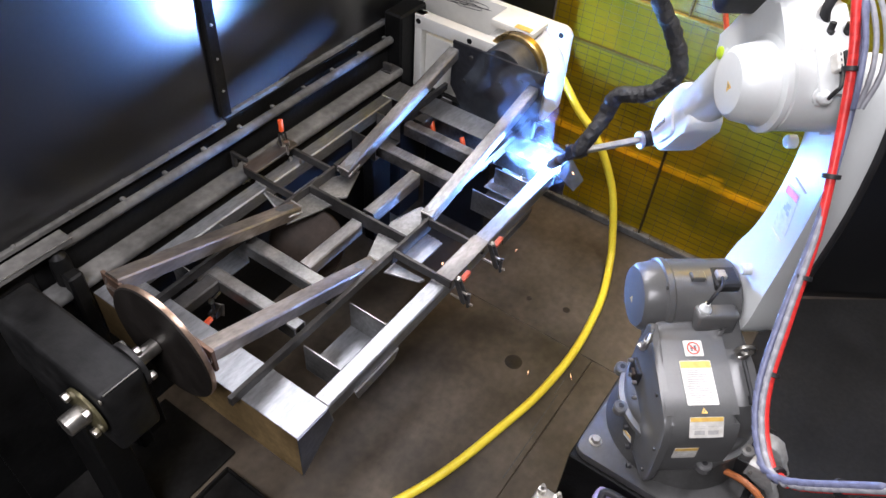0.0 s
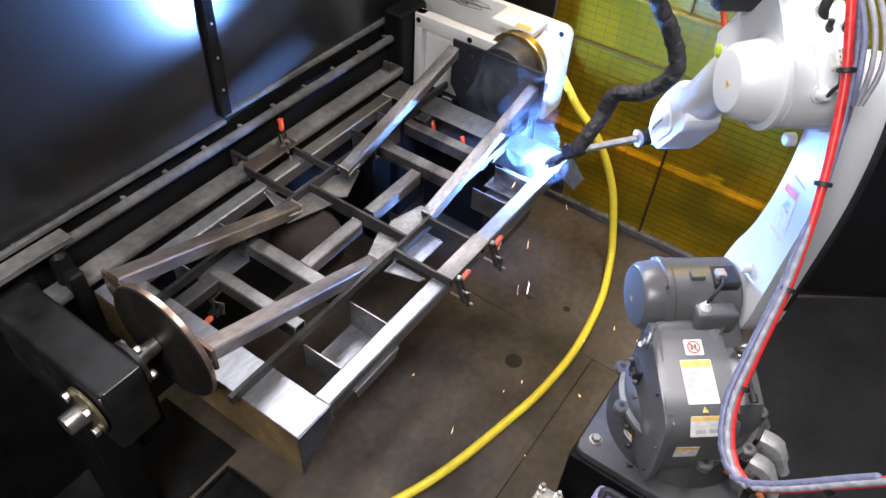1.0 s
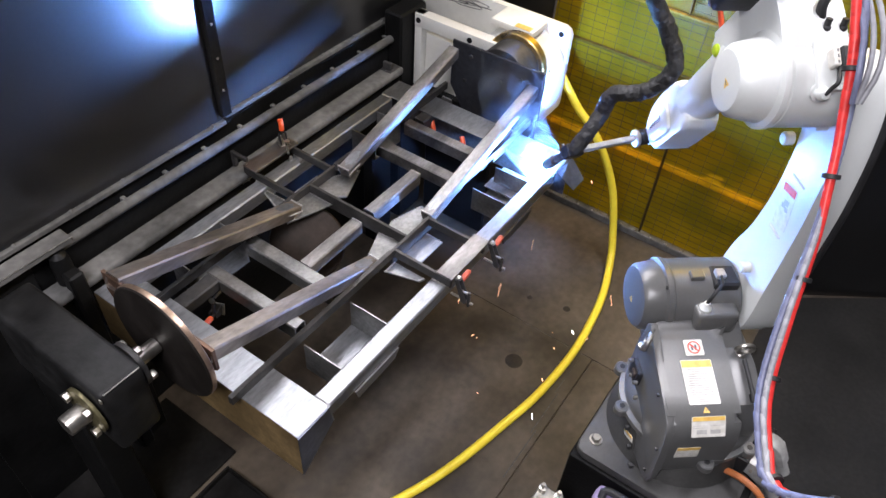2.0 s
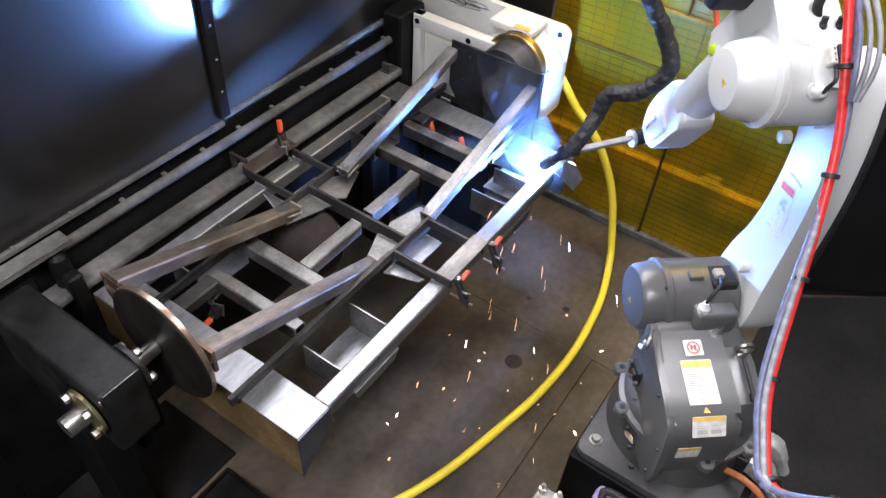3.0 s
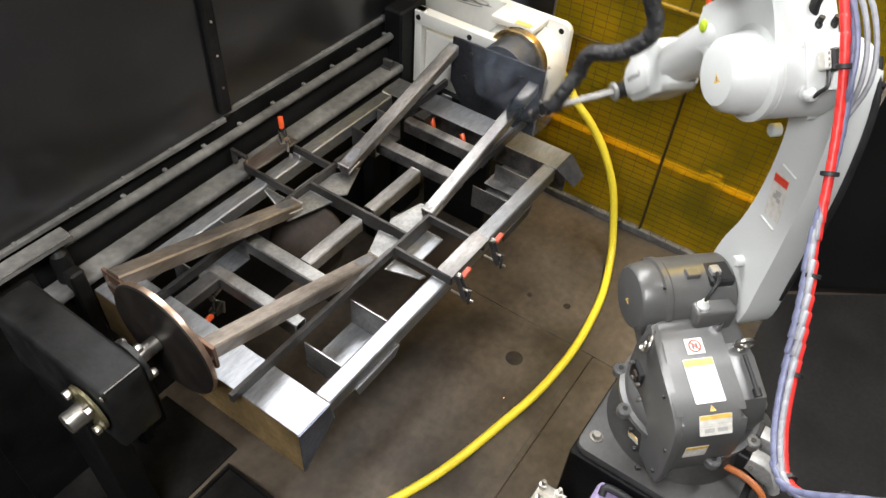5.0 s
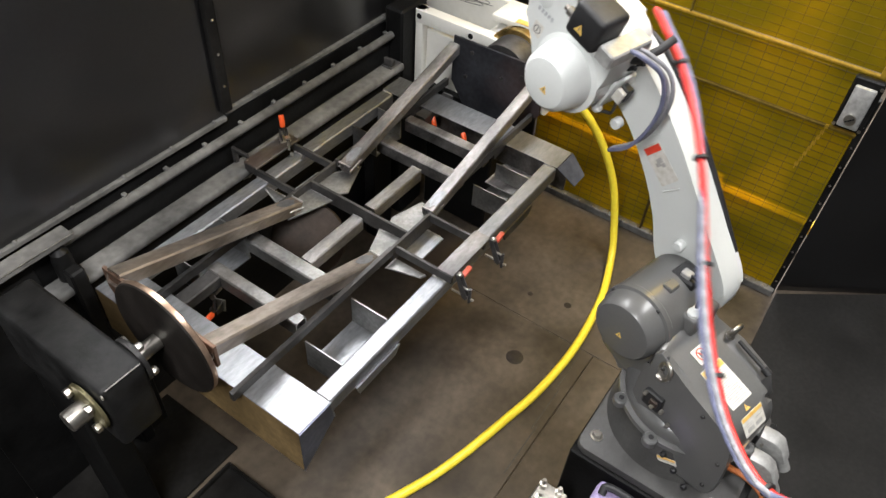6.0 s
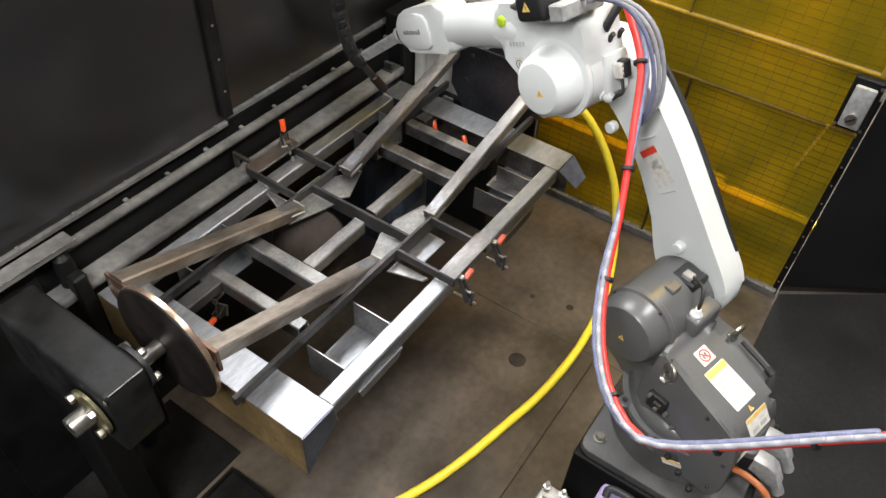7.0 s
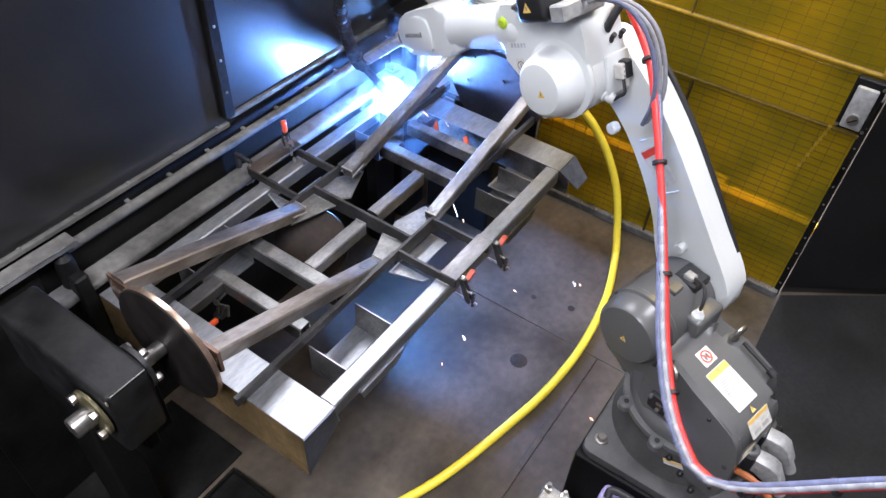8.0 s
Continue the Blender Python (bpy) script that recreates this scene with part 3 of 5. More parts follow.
            pts.append((cx + r * math.cos(a), cy + r * math.sin(a)))
    return pts


def face_x(x, y, z):
    """Local x to -y, local y to z, thickness toward -x."""
    return Matrix(((0, 0, -1, x), (-1, 0, 0, y), (0, 1, 0, z), (0, 0, 0, 1)))


def build_headstock():
    h = thing("headstock", "cream cast headstock with a bronze ring and a handwritten mark", "positioner", (0, 0, 0))
    bm = B()
    prism(bm, rounded(0.68, 0.36, 0.03), 0.03, face_x(2.345, 1.305, 0.87), 0.005, 2)
    part("back_plate", bm, CASTWHITE, h)
    bm = B()
    arch = [(-0.165, -0.15)] + [(-0.165 * math.cos(math.pi * k / 16), 0.01 + 0.135 * math.sin(math.pi * k / 16)) for k in range(17)] + [(0.165, -0.15)]
    prism(bm, arch, 0.14, face_x(2.315, 1.12, 0.88), 0.014, 3)
    part("gear_housing", bm, CASTWHITE, h, "arched cream casting")
    bm = B()
    prism(bm, [(-0.24, 0.0), (0.13, 0.0), (0.13, 0.055), (-0.24, 0.055)], 0.05, face_x(2.16, 1.285, 0.955), 0.006, 2)
    prism(bm, [(-0.24, -0.26), (-0.205, -0.26), (-0.205, 0.055), (-0.24, 0.055)], 0.05, face_x(2.162, 1.285, 0.955), 0.006, 2)
    part("front_flange", bm, CASTWHITE, h, "cream flange with bolt holes")
    bm = B()
    prism(bm, [(-0.205, -0.26), (-0.02, -0.26), (-0.02, -0.03), (-0.205, -0.03)], 0.02, face_x(2.162, 1.285, 0.955), 0.004)
    part("lower_plate", bm, CASTWHITE, h)
    bm = B()
    span(bm, (2.12, 1.10, 0.62), (2.34, 1.53, 0.70), 0.008)
    span(bm, (2.18, 1.16, 0.0), (2.33, 1.5, 0.62), 0.008)
    part("pedestal", bm, BLACK_PAINT, h, "black pedestal")
    for y, z, x in ((1.505, 0.985, 2.109), (1.27, 0.985, 2.109), (1.0, 1.02, 2.314), (1.0, 0.72, 2.314)):
        bm = B()
        lathe(bm, [(0.011, 0), (0.011, 0.003)], axis_x(x - 0.001, y, z), 16)
        part("bolt_hole", bm, BLACK_PAINT, h, "dark bolt hole")
    bm = B()
    lathe(bm, [(0.115, 0), (0.12, 0.004), (0.12, 0.03), (0.1, 0.034)], axis_x(2.125, CY, CZ - 0.01), 48)
    part("bearing_ring", bm, BRASS, h, "bronze bearing ring")
    bm = B()
    lathe(bm, [(0.098, 0), (0.1, 0.004), (0.1, 0.13)], axis_x(2.03, CY, CZ - 0.01), 40)
    part("spindle", bm, DARKSTEEL, h, "dark spindle")
    bm = B()
    span(bm, (2.18, 1.05, 1.035), (2.30, 1.23, 1.062), 0.006, 2)
    cover = part("top_cover", bm, CASTWHITE, h, "small cream cover")
    bm = B()
    span(bm, (2.182, 1.065, 1.062), (2.21, 1.13, 1.064))
    part("tag", bm, PRINT_YELLOW, cover, "faded yellow tag")
    bm = B()
    span(bm, (2.176, 1.068, 1.04), (2.181, 1.11, 1.056))
    part("plug", bm, GREYCABLE, cover, "grey connector")
    bm = B()
    rnd = random.Random(5)
    pts = [(2.24 + rnd.uniform(-0.035, 0.035), 1.36 + rnd.uniform(-0.09, 0.09), 1.052 + rnd.uniform(0, 0.006)) for k in range(22)]
    sweep(bm, pts, 0.0011, 150, 5)
    solid("wire_tangle", bm, RUBBER, "thin black wire scraps lying on the headstock", "wire")
    # a short handwritten mark, drawn as strokes
    bm = B()
    for k, (u, v, w, q, a) in enumerate(((0, 0, 0.004, 0.016, 10), (0.006, 0.0, 0.004, 0.014, -25), (0.014, 0, 0.003, 0.01, 15), (0.02, 0, 0.003, 0.01, -10),
                                         (0.032, 0.002, 0.003, 0.016, 20), (0.037, 0.0, 0.009, 0.003, 0))):
        box(bm, (0.001, w, q), Matrix.Translation((2.1535, 0.985 - u, 0.955 + v + 0.1 * u)) @ Matrix.Rotation(radians(a), 4, "X"))
    part("pen_mark", bm, PRINT_DARK, h, "short black pen strokes")
    bm = B()
    lathe(bm, [(0.013, 0), (0.013, 0.001)], axis_x(2.1535, 1.0, 1.0), 16)
    part("round_sticker", bm, PRINT_GREY, h, "small round sticker")


build_headstock()


DISC_AT = Matrix.Translation((1.165, 1.238, 0.685)) @ Vector((-0.66, -0.44, 0.60)).to_track_quat("Z", "Y").to_matrix().to_4x4()
BAR = 0.84       # top of the clamp bars
YN, YF = 0.912, 1.300      # the two long bars


def build_fixture():
    f = thing("welding_fixture", "dark steel turning fixture with sloped tubes and clamp bars", "fixture", (0, 0, 0))
    bm = B()
    prism(bm, [(-0.187, 0.085), (-0.187, 0.02), (-0.12, -0.11), (0.12, -0.11), (0.165, -0.02), (0.175, -0.005), (0.187, 0.0), (0.187, 0.07)], 0.010, face_x(0.552, 1.102, CZ), 0.0012)
    part("end_plate", bm, RUST, f, "rust-edged end plate")
    bm = B()
    prism(bm, [(-0.19, 0.062), (-0.19, -0.12), (-0.13, -0.21), (0.10, -0.21), (0.19, -0.12), (0.19, 0.066)], 0.010, face_x(2.03, 1.095, CZ), 0.0012)
    plate = part("end_plate", bm, PLATE, f, "dark blued end plate with bolts")
    for y, z in ((1.07, 0.93), (1.20, 0.985), (1.22, 0.88), (0.99, 0.97)):
        bm = B()
        bolt_head(bm, axis_x(2.012, y, z), 0.008, 0.008)
        part("bolt", bm, DARKSTEEL, plate)
    for a, b, w in (((0.548, 1.250, 1.052), (1.165, 1.270, 0.838), 0.046), ((0.548, 0.942, 1.028), (1.14, 0.942, 0.824), 0.046),
                    ((1.372, 1.258, 0.850), (2.02, 1.278, 0.995), 0.044), ((1.372, 0.925, 0.842), (2.02, 0.940, 0.970), 0.042)):
        bm = B()
        profile_tube(bm, a, b, w, w - 0.004)
        near = a[0] < 1
        tube = part("sloped_tube", bm, BROWNSTEEL if near else STEEL, f, "brownish mill-scale square tube" if near else "grey mill-scale square tube")
        low, high = (Vector(b), Vector(a)) if near else (Vector(a), Vector(b))
        d = (high - low).normalized()
        bead_part(tube, low + Vector((0, -w / 2, 0.001)), low + Vector((0, w / 2, 0.001)), 0.0035, 10)
        for side in (-1, 1):
            foot = low + Vector((0, side * (w / 2 + 0.001), -0.02))
            bead_part(tube, foot, foot + d * 0.06, 0.003, 12)
        # ground bright patch near the foot
        p = low + d * 0.05
        up = d.cross(Vector((0, 1, 0)))
        up = up if up.z > 0 else -up
        bm = B()
        oval = [(0.034 * math.cos(2 * math.pi * k / 14) * (1 + 0.2 * math.sin(3 * k)), 0.017 * math.sin(2 * math.pi * k / 14)) for k in range(14)]
        side = up.cross(d)
        prism(bm, oval, 0.0006, Matrix(((d.x, side.x, up.x, p.x), (d.y, side.y, up.y, p.y), (d.z, side.z, up.z, p.z + 0.0006), (0, 0, 0, 1))))
        part("ground_patch", bm, BRIGHT, tube, "bright ground patch")
    for y in (YN, YF):
        bm = B()
        span(bm, (1.18, y - 0.005, BAR - 0.056), (1.376, y + 0.005, BAR - 0.001), 0.001)
        part("side_bar", bm, DARKSTEEL, f)
    for x in (1.192, 1.364):
        for y0, y1 in ((0.708, YN - 0.006), (YF + 0.006, 1.52)):
            bm = B()
            span(bm, (x - 0.005, y0, BAR - 0.029), (x + 0.005, y1, BAR), 0.001)
            part("cross_bar", bm, DARKSTEEL, f)
            bm = B()
            yw = 0.724 if y0 < 1 else 1.42
            beads(bm, (x - 0.007, yw, BAR - 0.028), (x - 0.007, yw + 0.046, BAR - 0.028), 0.003, 9)
            part("weld_bead", bm, WELD, f, "silvery weld bead")
    bm = B()
    span(bm, (1.252, YN + 0.006, BAR - 0.052), (1.262, YF - 0.006, BAR), 0.001)
    part("cross_bar", bm, DARKSTEEL, f)
    for z, pts in ((0.806, [(1.10, 1.25), (1.25, 1.20), (1.2505, 1.294), (1.19, 1.294)]), (0.800, [(1.2635, 1.294), (1.36, 1.294), (1.442, 1.246), (1.313, 1.193), (1.2635, 1.235)]),
                   (0.800, [(1.148, 0.976), (1.246, 1.013), (1.2505, 0.958), (1.2505, 0.918), (1.16, 0.918)]), (0.800, [(1.2635, 1.0), (1.31, 1.013), (1.425, 0.982), (1.415, 0.918), (1.2635, 0.918)]),
                   (0.788, [(1.138, 0.906), (1.168, 0.80), (1.186, 0.792), (1.186, 0.906)]), (0.788, [(1.176, 1.43), (1.186, 1.426), (1.186, 1.31), (1.145, 1.345)])):
        bm = B()
        prism(bm, pts, 0.006, Matrix.Translation((0, 0, z)), 0.0008)
        g = part("gusset", bm, GUSSET, f, "small welded gusset plate")
        c = sum((Vector((*p, z + 0.006)) for p in pts), Vector()) / len(pts)
        for k in range(len(pts)):
            if k % 2:
                p, q = Vector((*pts[k], z + 0.006)), Vector((*pts[(k + 1) % len(pts)], z + 0.006))
                bead_part(g, p.lerp(c, 0.08), q.lerp(c, 0.08), 0.003, 12)
    for y0, y1 in ((0.703, 0.757), (1.462, 1.52)):
        bm = B()
        span(bm, (1.186, y0, BAR + 0.0005), (1.384, y1, BAR + 0.0085), 0.001)
        part("clamp_plate", bm, STEEL, f, "flat clamp plate")
    # long dark bars at both ends, with an inner flange
    for y, x0, x1 in ((YN, 0.553, 1.178), (YF - 0.004, 0.62, 1.178), (0.932, 1.38, 2.018), (YF, 1.38, 2.018)):
        bm = B()
        span(bm, (x0, y - 0.007, 0.8135), (x1, y + 0.007, 0.842), 0.001)
        part("long_bar", bm, DARKSTEEL, f, "dark flat bar on edge")
    for y, x0, x1 in ((1.262, 0.64, 0.815), (1.262, 1.79, 1.97), (0.962, 1.79, 1.95)):
        bm = B()
        profile_tube(bm, (x0, y, 0.808), (x1, y, 0.808), 0.046, 0.04)
        stub = part("stub_tube", bm, DARKSTEEL, f, "short dark square tube")
        bm = B()
        xe = x1 if x0 > 1 else x0
        beads(bm, (xe, y - 0.02, 0.808), (xe, y + 0.02, 0.808), 0.003, 9)
        part("weld_bead", bm, WELD, stub)
    for x, w in ((0.835, 0.04), (0.985, 0.046), (1.600, 0.043), (1.757, 0.040)):
        bm = B()
        profile_tube(bm, (x, YN + 0.04, 0.81), (x, YF - 0.012, 0.81), w, 0.05)
        part("cross_tube", bm, GUSSET if x < 1.2 else STEEL, f, "square cross tube")
    for x0, x1 in ((1.010, 1.243), (1.30, 1.545)):
        bm = B()
        profile_tube(bm, (x0, 1.095, 0.808), (x1, 1.095, 0.808), 0.042, 0.045)
        tube = part("centre_tube", bm, STEEL, f, "square centre tube")
        bm = B()
        beads(bm, (x1, 1.076, 0.808), (x1, 1.114, 0.808), 0.0034, 9)
        part("weld_bead", bm, WELD, tube, "silvery weld bead")
    # posts that hold the rail under the far clamp plate
    for x, y in ((1.335, 1.455), (1.345, 1.42)):
        bm = B()
        lathe(bm, [(0.006, 0.8105), (0.006, 0.822), (0.003, 0.826)], Matrix.Translation((x, y, 0)), 8)
        part("locating_pin", bm, ZINC, f)
    bm = B()
    lathe(bm, [(0.012, 0), (0.118, 0.002), (0.122, 0.01), (0.118, 0.018), (0.02, 0.02)], DISC_AT, 44)
    disc = part("index_disc", bm, GREYBROWN, f, "brown round index disc")
    bm = B()
    lathe(bm, [(0.010, 0), (0.010, 0.008), (0.005, 0.009)], DISC_AT @ Matrix.Translation((0.05, -0.06, 0.02)), 10)
    part("pin", bm, DARKSTEEL, disc)


GUSSET = mat("grey_sheared_steel", (0.24, 0.24, 0.235), 0.42, 0.85, scale=9, grain=90, vary=0.4, bump=0.05, patch=0.4, patch_colour=(0.16, 0.13, 0.10))
BROWNSTEEL = mat("brown_mill_scale_steel", (0.29, 0.255, 0.225), 0.40, 0.85, scale=9, grain=80, vary=0.55, bump=0.07, patch=0.6, patch_colour=(0.22, 0.165, 0.12), stretch=(0.35, 1.3, 1))
PLATE = mat("blued_steel_plate", (0.045, 0.047, 0.055), 0.42, 0.6, scale=6, vary=0.45, bump=0.05, patch=0.3)
build_fixture()


def build_workpiece():
    w = thing("steel_frame", "new rolled-steel frame clamped in the fixture", "frame", (0, 0, 0))
    for y in (0.748, 1.443):
        bm = B()
        profile_tube(bm, (0.69, y, TOP), (1.835, y, TOP), 0.05, 0.05, 0.003)
        rail = part("side_rail", bm, BRIGHT, w, "bright square side rail")
        for x in (0.692, 1.833):
            bead_part(rail, (x, y - 0.02, TOP + 0.001), (x, y + 0.02, TOP + 0.001), 0.0028, 10)
    # end channels: top sheet, face and inner lip
    for x0, x1, face, name in ((0.580, 0.69, 0.580, "near"), (1.837, 1.945, 1.945, "far")):
        bm = B()
        span(bm, (x0, 0.722, TOP - 0.001), (x1, 1.468, TOP + 0.003), 0.0008)
        e = part("end_channel", bm, BRIGHT, w, "wide bent-sheet end channel")
        bm = B()
        s = 0.003 if face == x0 else -0.003
        span(bm, (face, 0.722, TOP - 0.17), (face + s, 1.468, TOP - 0.0015))
        part("face", bm, OCHRE if face == x0 else STEEL, e, "yellow-tinted sheet face")
        if face == x0:
            bm = B()
            prism(bm, [(0.001, -0.17), (0.118, -0.07), (0.108, 0.0), (0.001, 0.0)], 0.003, Matrix(((1, 0, 0, 0.578), (0, 0, 1, 0.7185), (0, 1, 0, TOP + 0.001), (0, 0, 0, 1))))
            part("end_cap", bm, BLUED, e, "blued triangular end cap")
            bm = B()
            prism(bm, [(0.109, 0.0), (0.113, 0.0), (0.124, -0.072), (0.119, -0.072)], 0.004, Matrix(((1, 0, 0, 0.578), (0, 0, 1, 0.7195), (0, 1, 0, TOP + 0.001), (0, 0, 0, 1))))
            part("tab", bm, BRIGHT, e)
        else:
            bm = B()
            prism(bm, [(1.835, 0.0), (1.945, 0.0), (1.925, -0.085), (1.85, -0.085)], 0.003,
                  Matrix.Translation((0, 0.72, TOP + 0.001)) @ Matrix.Rotation(radians(38), 4, "X"))
            part("end_cap", bm, BLUED, e, "bent-down blued end flap")
    # trays and webs between rail and bar
    for x0, x1, z0 in ((0.795, 0.985, 0.70), (1.60, 1.745, 0.715)):
        for y0, y1 in ((0.774, 0.902), (1.31, 1.416)):
            bm = B()
            span(bm, (x0, y0, z0), (x1, y1, z0 + 0.004))
            tray = part("tray", bm, BRIGHT if x0 < 1 else GUSSET, w, "shallow sheet tray")
            for xx in (x0, x1 - 0.004):
                bm = B()
                span(bm, (xx, y0, z0 + 0.005), (xx + 0.004, y1, TOP - 0.008))
                part("web", bm, GUSSET, tray, "upright web plate")
    # Added plate that stops arc light falling through the gap to the floor.
    bm = B()
    span(bm, (1.703, 0.773, 0.735), (1.834, 0.917, 0.739), 0.0008)
    part("arc_block_plate", bm, STEEL, w, "added dark plate blocking arc light below the seam")
    for x0, x1 in ((0.785, 0.965), (1.50, 1.68)):
        bm = B()
        prism(bm, [(x0, 0), (x1, 0), (x1 - 0.02, -0.03), (x0 + 0.01, -0.034)], 0.005, Matrix(((1, 0, 0, 0), (0, 0, -1, 0.722), (0, 1, 0, TOP - 0.048), (0, 0, 0, 1))))
        part("hanger_tab", bm, BRIGHT if x0 < 1 else DARKSTEEL, w, "hanging side tab")
    for y0, y1 in ((0.85, 0.93), (1.285, 1.365)):
        bm = B()
        span(bm, (1.245, y0, 0.770), (1.358, y1, 0.775), 0.001)
        pad = part("pad_plate", bm, BRIGHT, w, "bright pad plate")
        bm = B()
        beads(bm, (1.356, y0 + 0.01, 0.776), (1.356, y1 - 0.01, 0.776), 0.003, 10)
        part("weld_bead", bm, WELD, pad)


BLUED = mat("blued_sheet", (0.09, 0.10, 0.13), 0.4, 0.7, scale=8, vary=0.4, bump=0.04)
build_workpiece()


def toggle_clamp():
    c = thing("toggle_clamp", "small steel toggle clamp with an orange grip", "clamp", group="toggle clamps")
    bm = B()
    span(bm, (-0.02, -0.018, 0), (0.02, 0.018, 0.004), 0.001)
    part("foot", bm, ZINC, c)
    for y in (-0.012, 0.009):
        bm = B()
        prism(bm, [(-0.016, 0), (0.016, 0), (0.01, 0.035), (-0.006, 0.04)], 0.003, Matrix(((1, 0, 0, 0), (0, 0, 1, y), (0, 1, 0, 0.004), (0, 0, 0, 1))), 0.0006)
        part("side_plate", bm, DARKSTEEL, c)
    bm = B()
    sweep(bm, [(0.005, 0, 0.03), (0.004, 0, 0.06), (0.008, 0, 0.085)], 0.0045, 8, 8)
    h = part("lever", bm, DARKSTEEL, c)
    bm = B()
    sweep(bm, [(0.0045, 0, 0.05), (0.004, 0, 0.07), (0.011, 0, 0.088)], 0.009, 10, 10)
    part("grip", bm, ORANGE, h, "orange plastic grip")
    bm = B()
    sweep(bm, [(-0.004, 0, 0.032), (-0.035, 0, 0.034), (-0.055, 0, 0.03)], 0.005, 8, 8)
    part("jaw_arm", bm, DARKSTEEL, c)
    bm = B()
    lathe(bm, [(0.004, 0), (0.004, 0.045), (0.009, 0.046), (0.009, 0.052)], pose(-0.052, 0, -0.008), 10)
    part("spindle", bm, ZINC, c)
    return c


CLAMPS = ((1.352, 1.500, 0.8487, 0, 0, 60),
          (1.83, 1.21, 0.70, 0, 20, 60), (1.82, 1.07, 0.70, 0, 20, 60), (0.81, 1.26, 0.68, 0, 75, 200))
first = toggle_clamp()
first.matrix_basis = pose(*CLAMPS[0])
for row in CLAMPS[1:]:
    copy_thing(first, pose(*row))


def screw_clamp():
    c = thing("screw_clamp", "dark C-shaped screw clamp at the end of the clamp bar", "clamp")
    bm = B()
    prism(bm, [(0, 0), (0.07, 0), (0.07, -0.012), (0.014, -0.012), (0.014, -0.06), (0.07, -0.06), (0.07, -0.074), (0, -0.074)], 0.012,
          Matrix(((0, 0, 1, -0.006), (1, 0, 0, 0), (0, 1, 0, 0), (0, 0, 0, 1))), 0.0015)
    part("frame", bm, DARKSTEEL, c)
    bm = B()
    rod(bm, (0, 0.06, -0.095), (0, 0.06, -0.02), 0.005, 10)
    s = part("screw", bm, ZINC, c)
    bm = B()
    rod(bm, (-0.025, 0.06, -0.09), (0.025, 0.06, -0.09), 0.003, 8)
    part("tommy_bar", bm, ZINC, s)
    return c


screw_clamp().matrix_basis = pose(1.195, 1.575, 0.875, 0, 0, 180)


def side_clamp():
    """Hangs on the outer edge of the near clamp plate; y points back to the plate."""
    c = thing("side_clamp", "small steel clamp with a red grip hanging on the clamp plate", "clamp", group="side clamps")
    for x in (-0.010, 0.006):
        bm = B()
        prism(bm, [(0.002, 0.030), (-0.012, 0.032), (-0.046, -0.040), (-0.040, -0.052), (-0.028, -0.048)], 0.004,
              Matrix(((0, 0, 1, x), (1, 0, 0, 0), (0, 1, 0, 0), (0, 0, 0, 1))), 0.0008)
        part("side_plate", bm, DARKSTEEL, c)
    for z, y0, y1 in ((-0.014, -0.014, -0.052), (-0.046, 0.012, -0.062)):
        bm = B()
        rod(bm, (0, y0, z), (0, y1, z), 0.0035, 10)
        part("pin", bm, ZINC, c, "bright steel pin")
    bm = B()
    rod(bm, (0, -0.048, -0.062), (0, -0.048, -0.006), 0.005, 10)
    part("link", bm, DARKSTEEL, c)
    bm = B()
    lathe(bm, [(0.004, 0), (0.008, 0.003), (0.008, 0.010), (0.004, 0.013)], Matrix.Translation((0, -0.010, 0.024)), 12)
    part("pivot", bm, ZINC, c, "bright pivot bolt")
    bm = B()
    prism(bm, rounded(0.042, 0.017, 0.006, 3), 0.010, Matrix.Translation((0.032, -0.012, 0.012)) @ Matrix.Rotation(radians(-10), 4, "Y"), 0.003, 2)
    part("grip", bm, REDGRIP, c, "dull red plastic grip")
    return c


REDGRIP = mat("red_plastic", (0.36, 0.045, 0.016), 0.45, vary=0.15, bump=0.03)
hung = side_clamp()
hung.matrix_basis = pose(1.202, 0.700, 0.822)
copy_thing(hung, pose(1.378, 0.700, 0.822))

# ---------------------------------------------------------------- welding robot
RX, RY = 1.459, 0.02
J2X, J2Z, LARM, LFORE, HFORE = 0.172, 0.832, 0.687, 0.645, 0.123


def y_drum(bm, steps, x=0.0, z=0.0, seg=36):
    """Turned body along y: steps of (radius, y)."""
    lathe(bm, steps, axis_y(x, 0, z), seg)


def xz(pts, y0, y1, bm, bevel=0.0, seg=2):
    """Outline in x, z; thickness from y0 to y1."""
    prism(bm, pts, y1 - y0, Matrix(((1, 0, 0, 0), (0, 0, 1, y0), (0, 1, 0, 0), (0, 0, 0, 1))), bevel, seg)


def smooth_loop(pts, n=5):
    q = [Vector((*p, 0)) for p in pts]
    out = []
    for i in range(len(q)):
        a, b, c, d = q[i - 1], q[i], q[(i + 1) % len(q)], q[(i + 2) % len(q)]
        for k in range(n):
            u = k / n
            v = 0.5 * (2 * b + (c - a) * u + (2 * a - 5 * b + 4 * c - d) * u * u + (3 * b - a - 3 * c + d) * u ** 3)
            out.append((v.x, v.y))
    return out


def label_plate(parent, m, w, h, bars=(), head=None, name="label", base=None, text="white printed label"):
    """A thin sticker in its own plane (x across, y up), with plain bars for its lines."""
    bm = B()
    prism(bm, rounded(w, h, 0.003, 2), 0.0008, m)
    tag = part(name, bm, base or PAPER, parent, text)
    if head:
        bm = B()
        box(bm, (w * 0.96, h * head, 0.0006), m @ Matrix.Translation((0, h * (0.5 - head / 2 - 0.02), 0.0012)))
        part("header", bm, PRINT_YELLOW, tag, "orange header")
    if bars:
        bm = B()
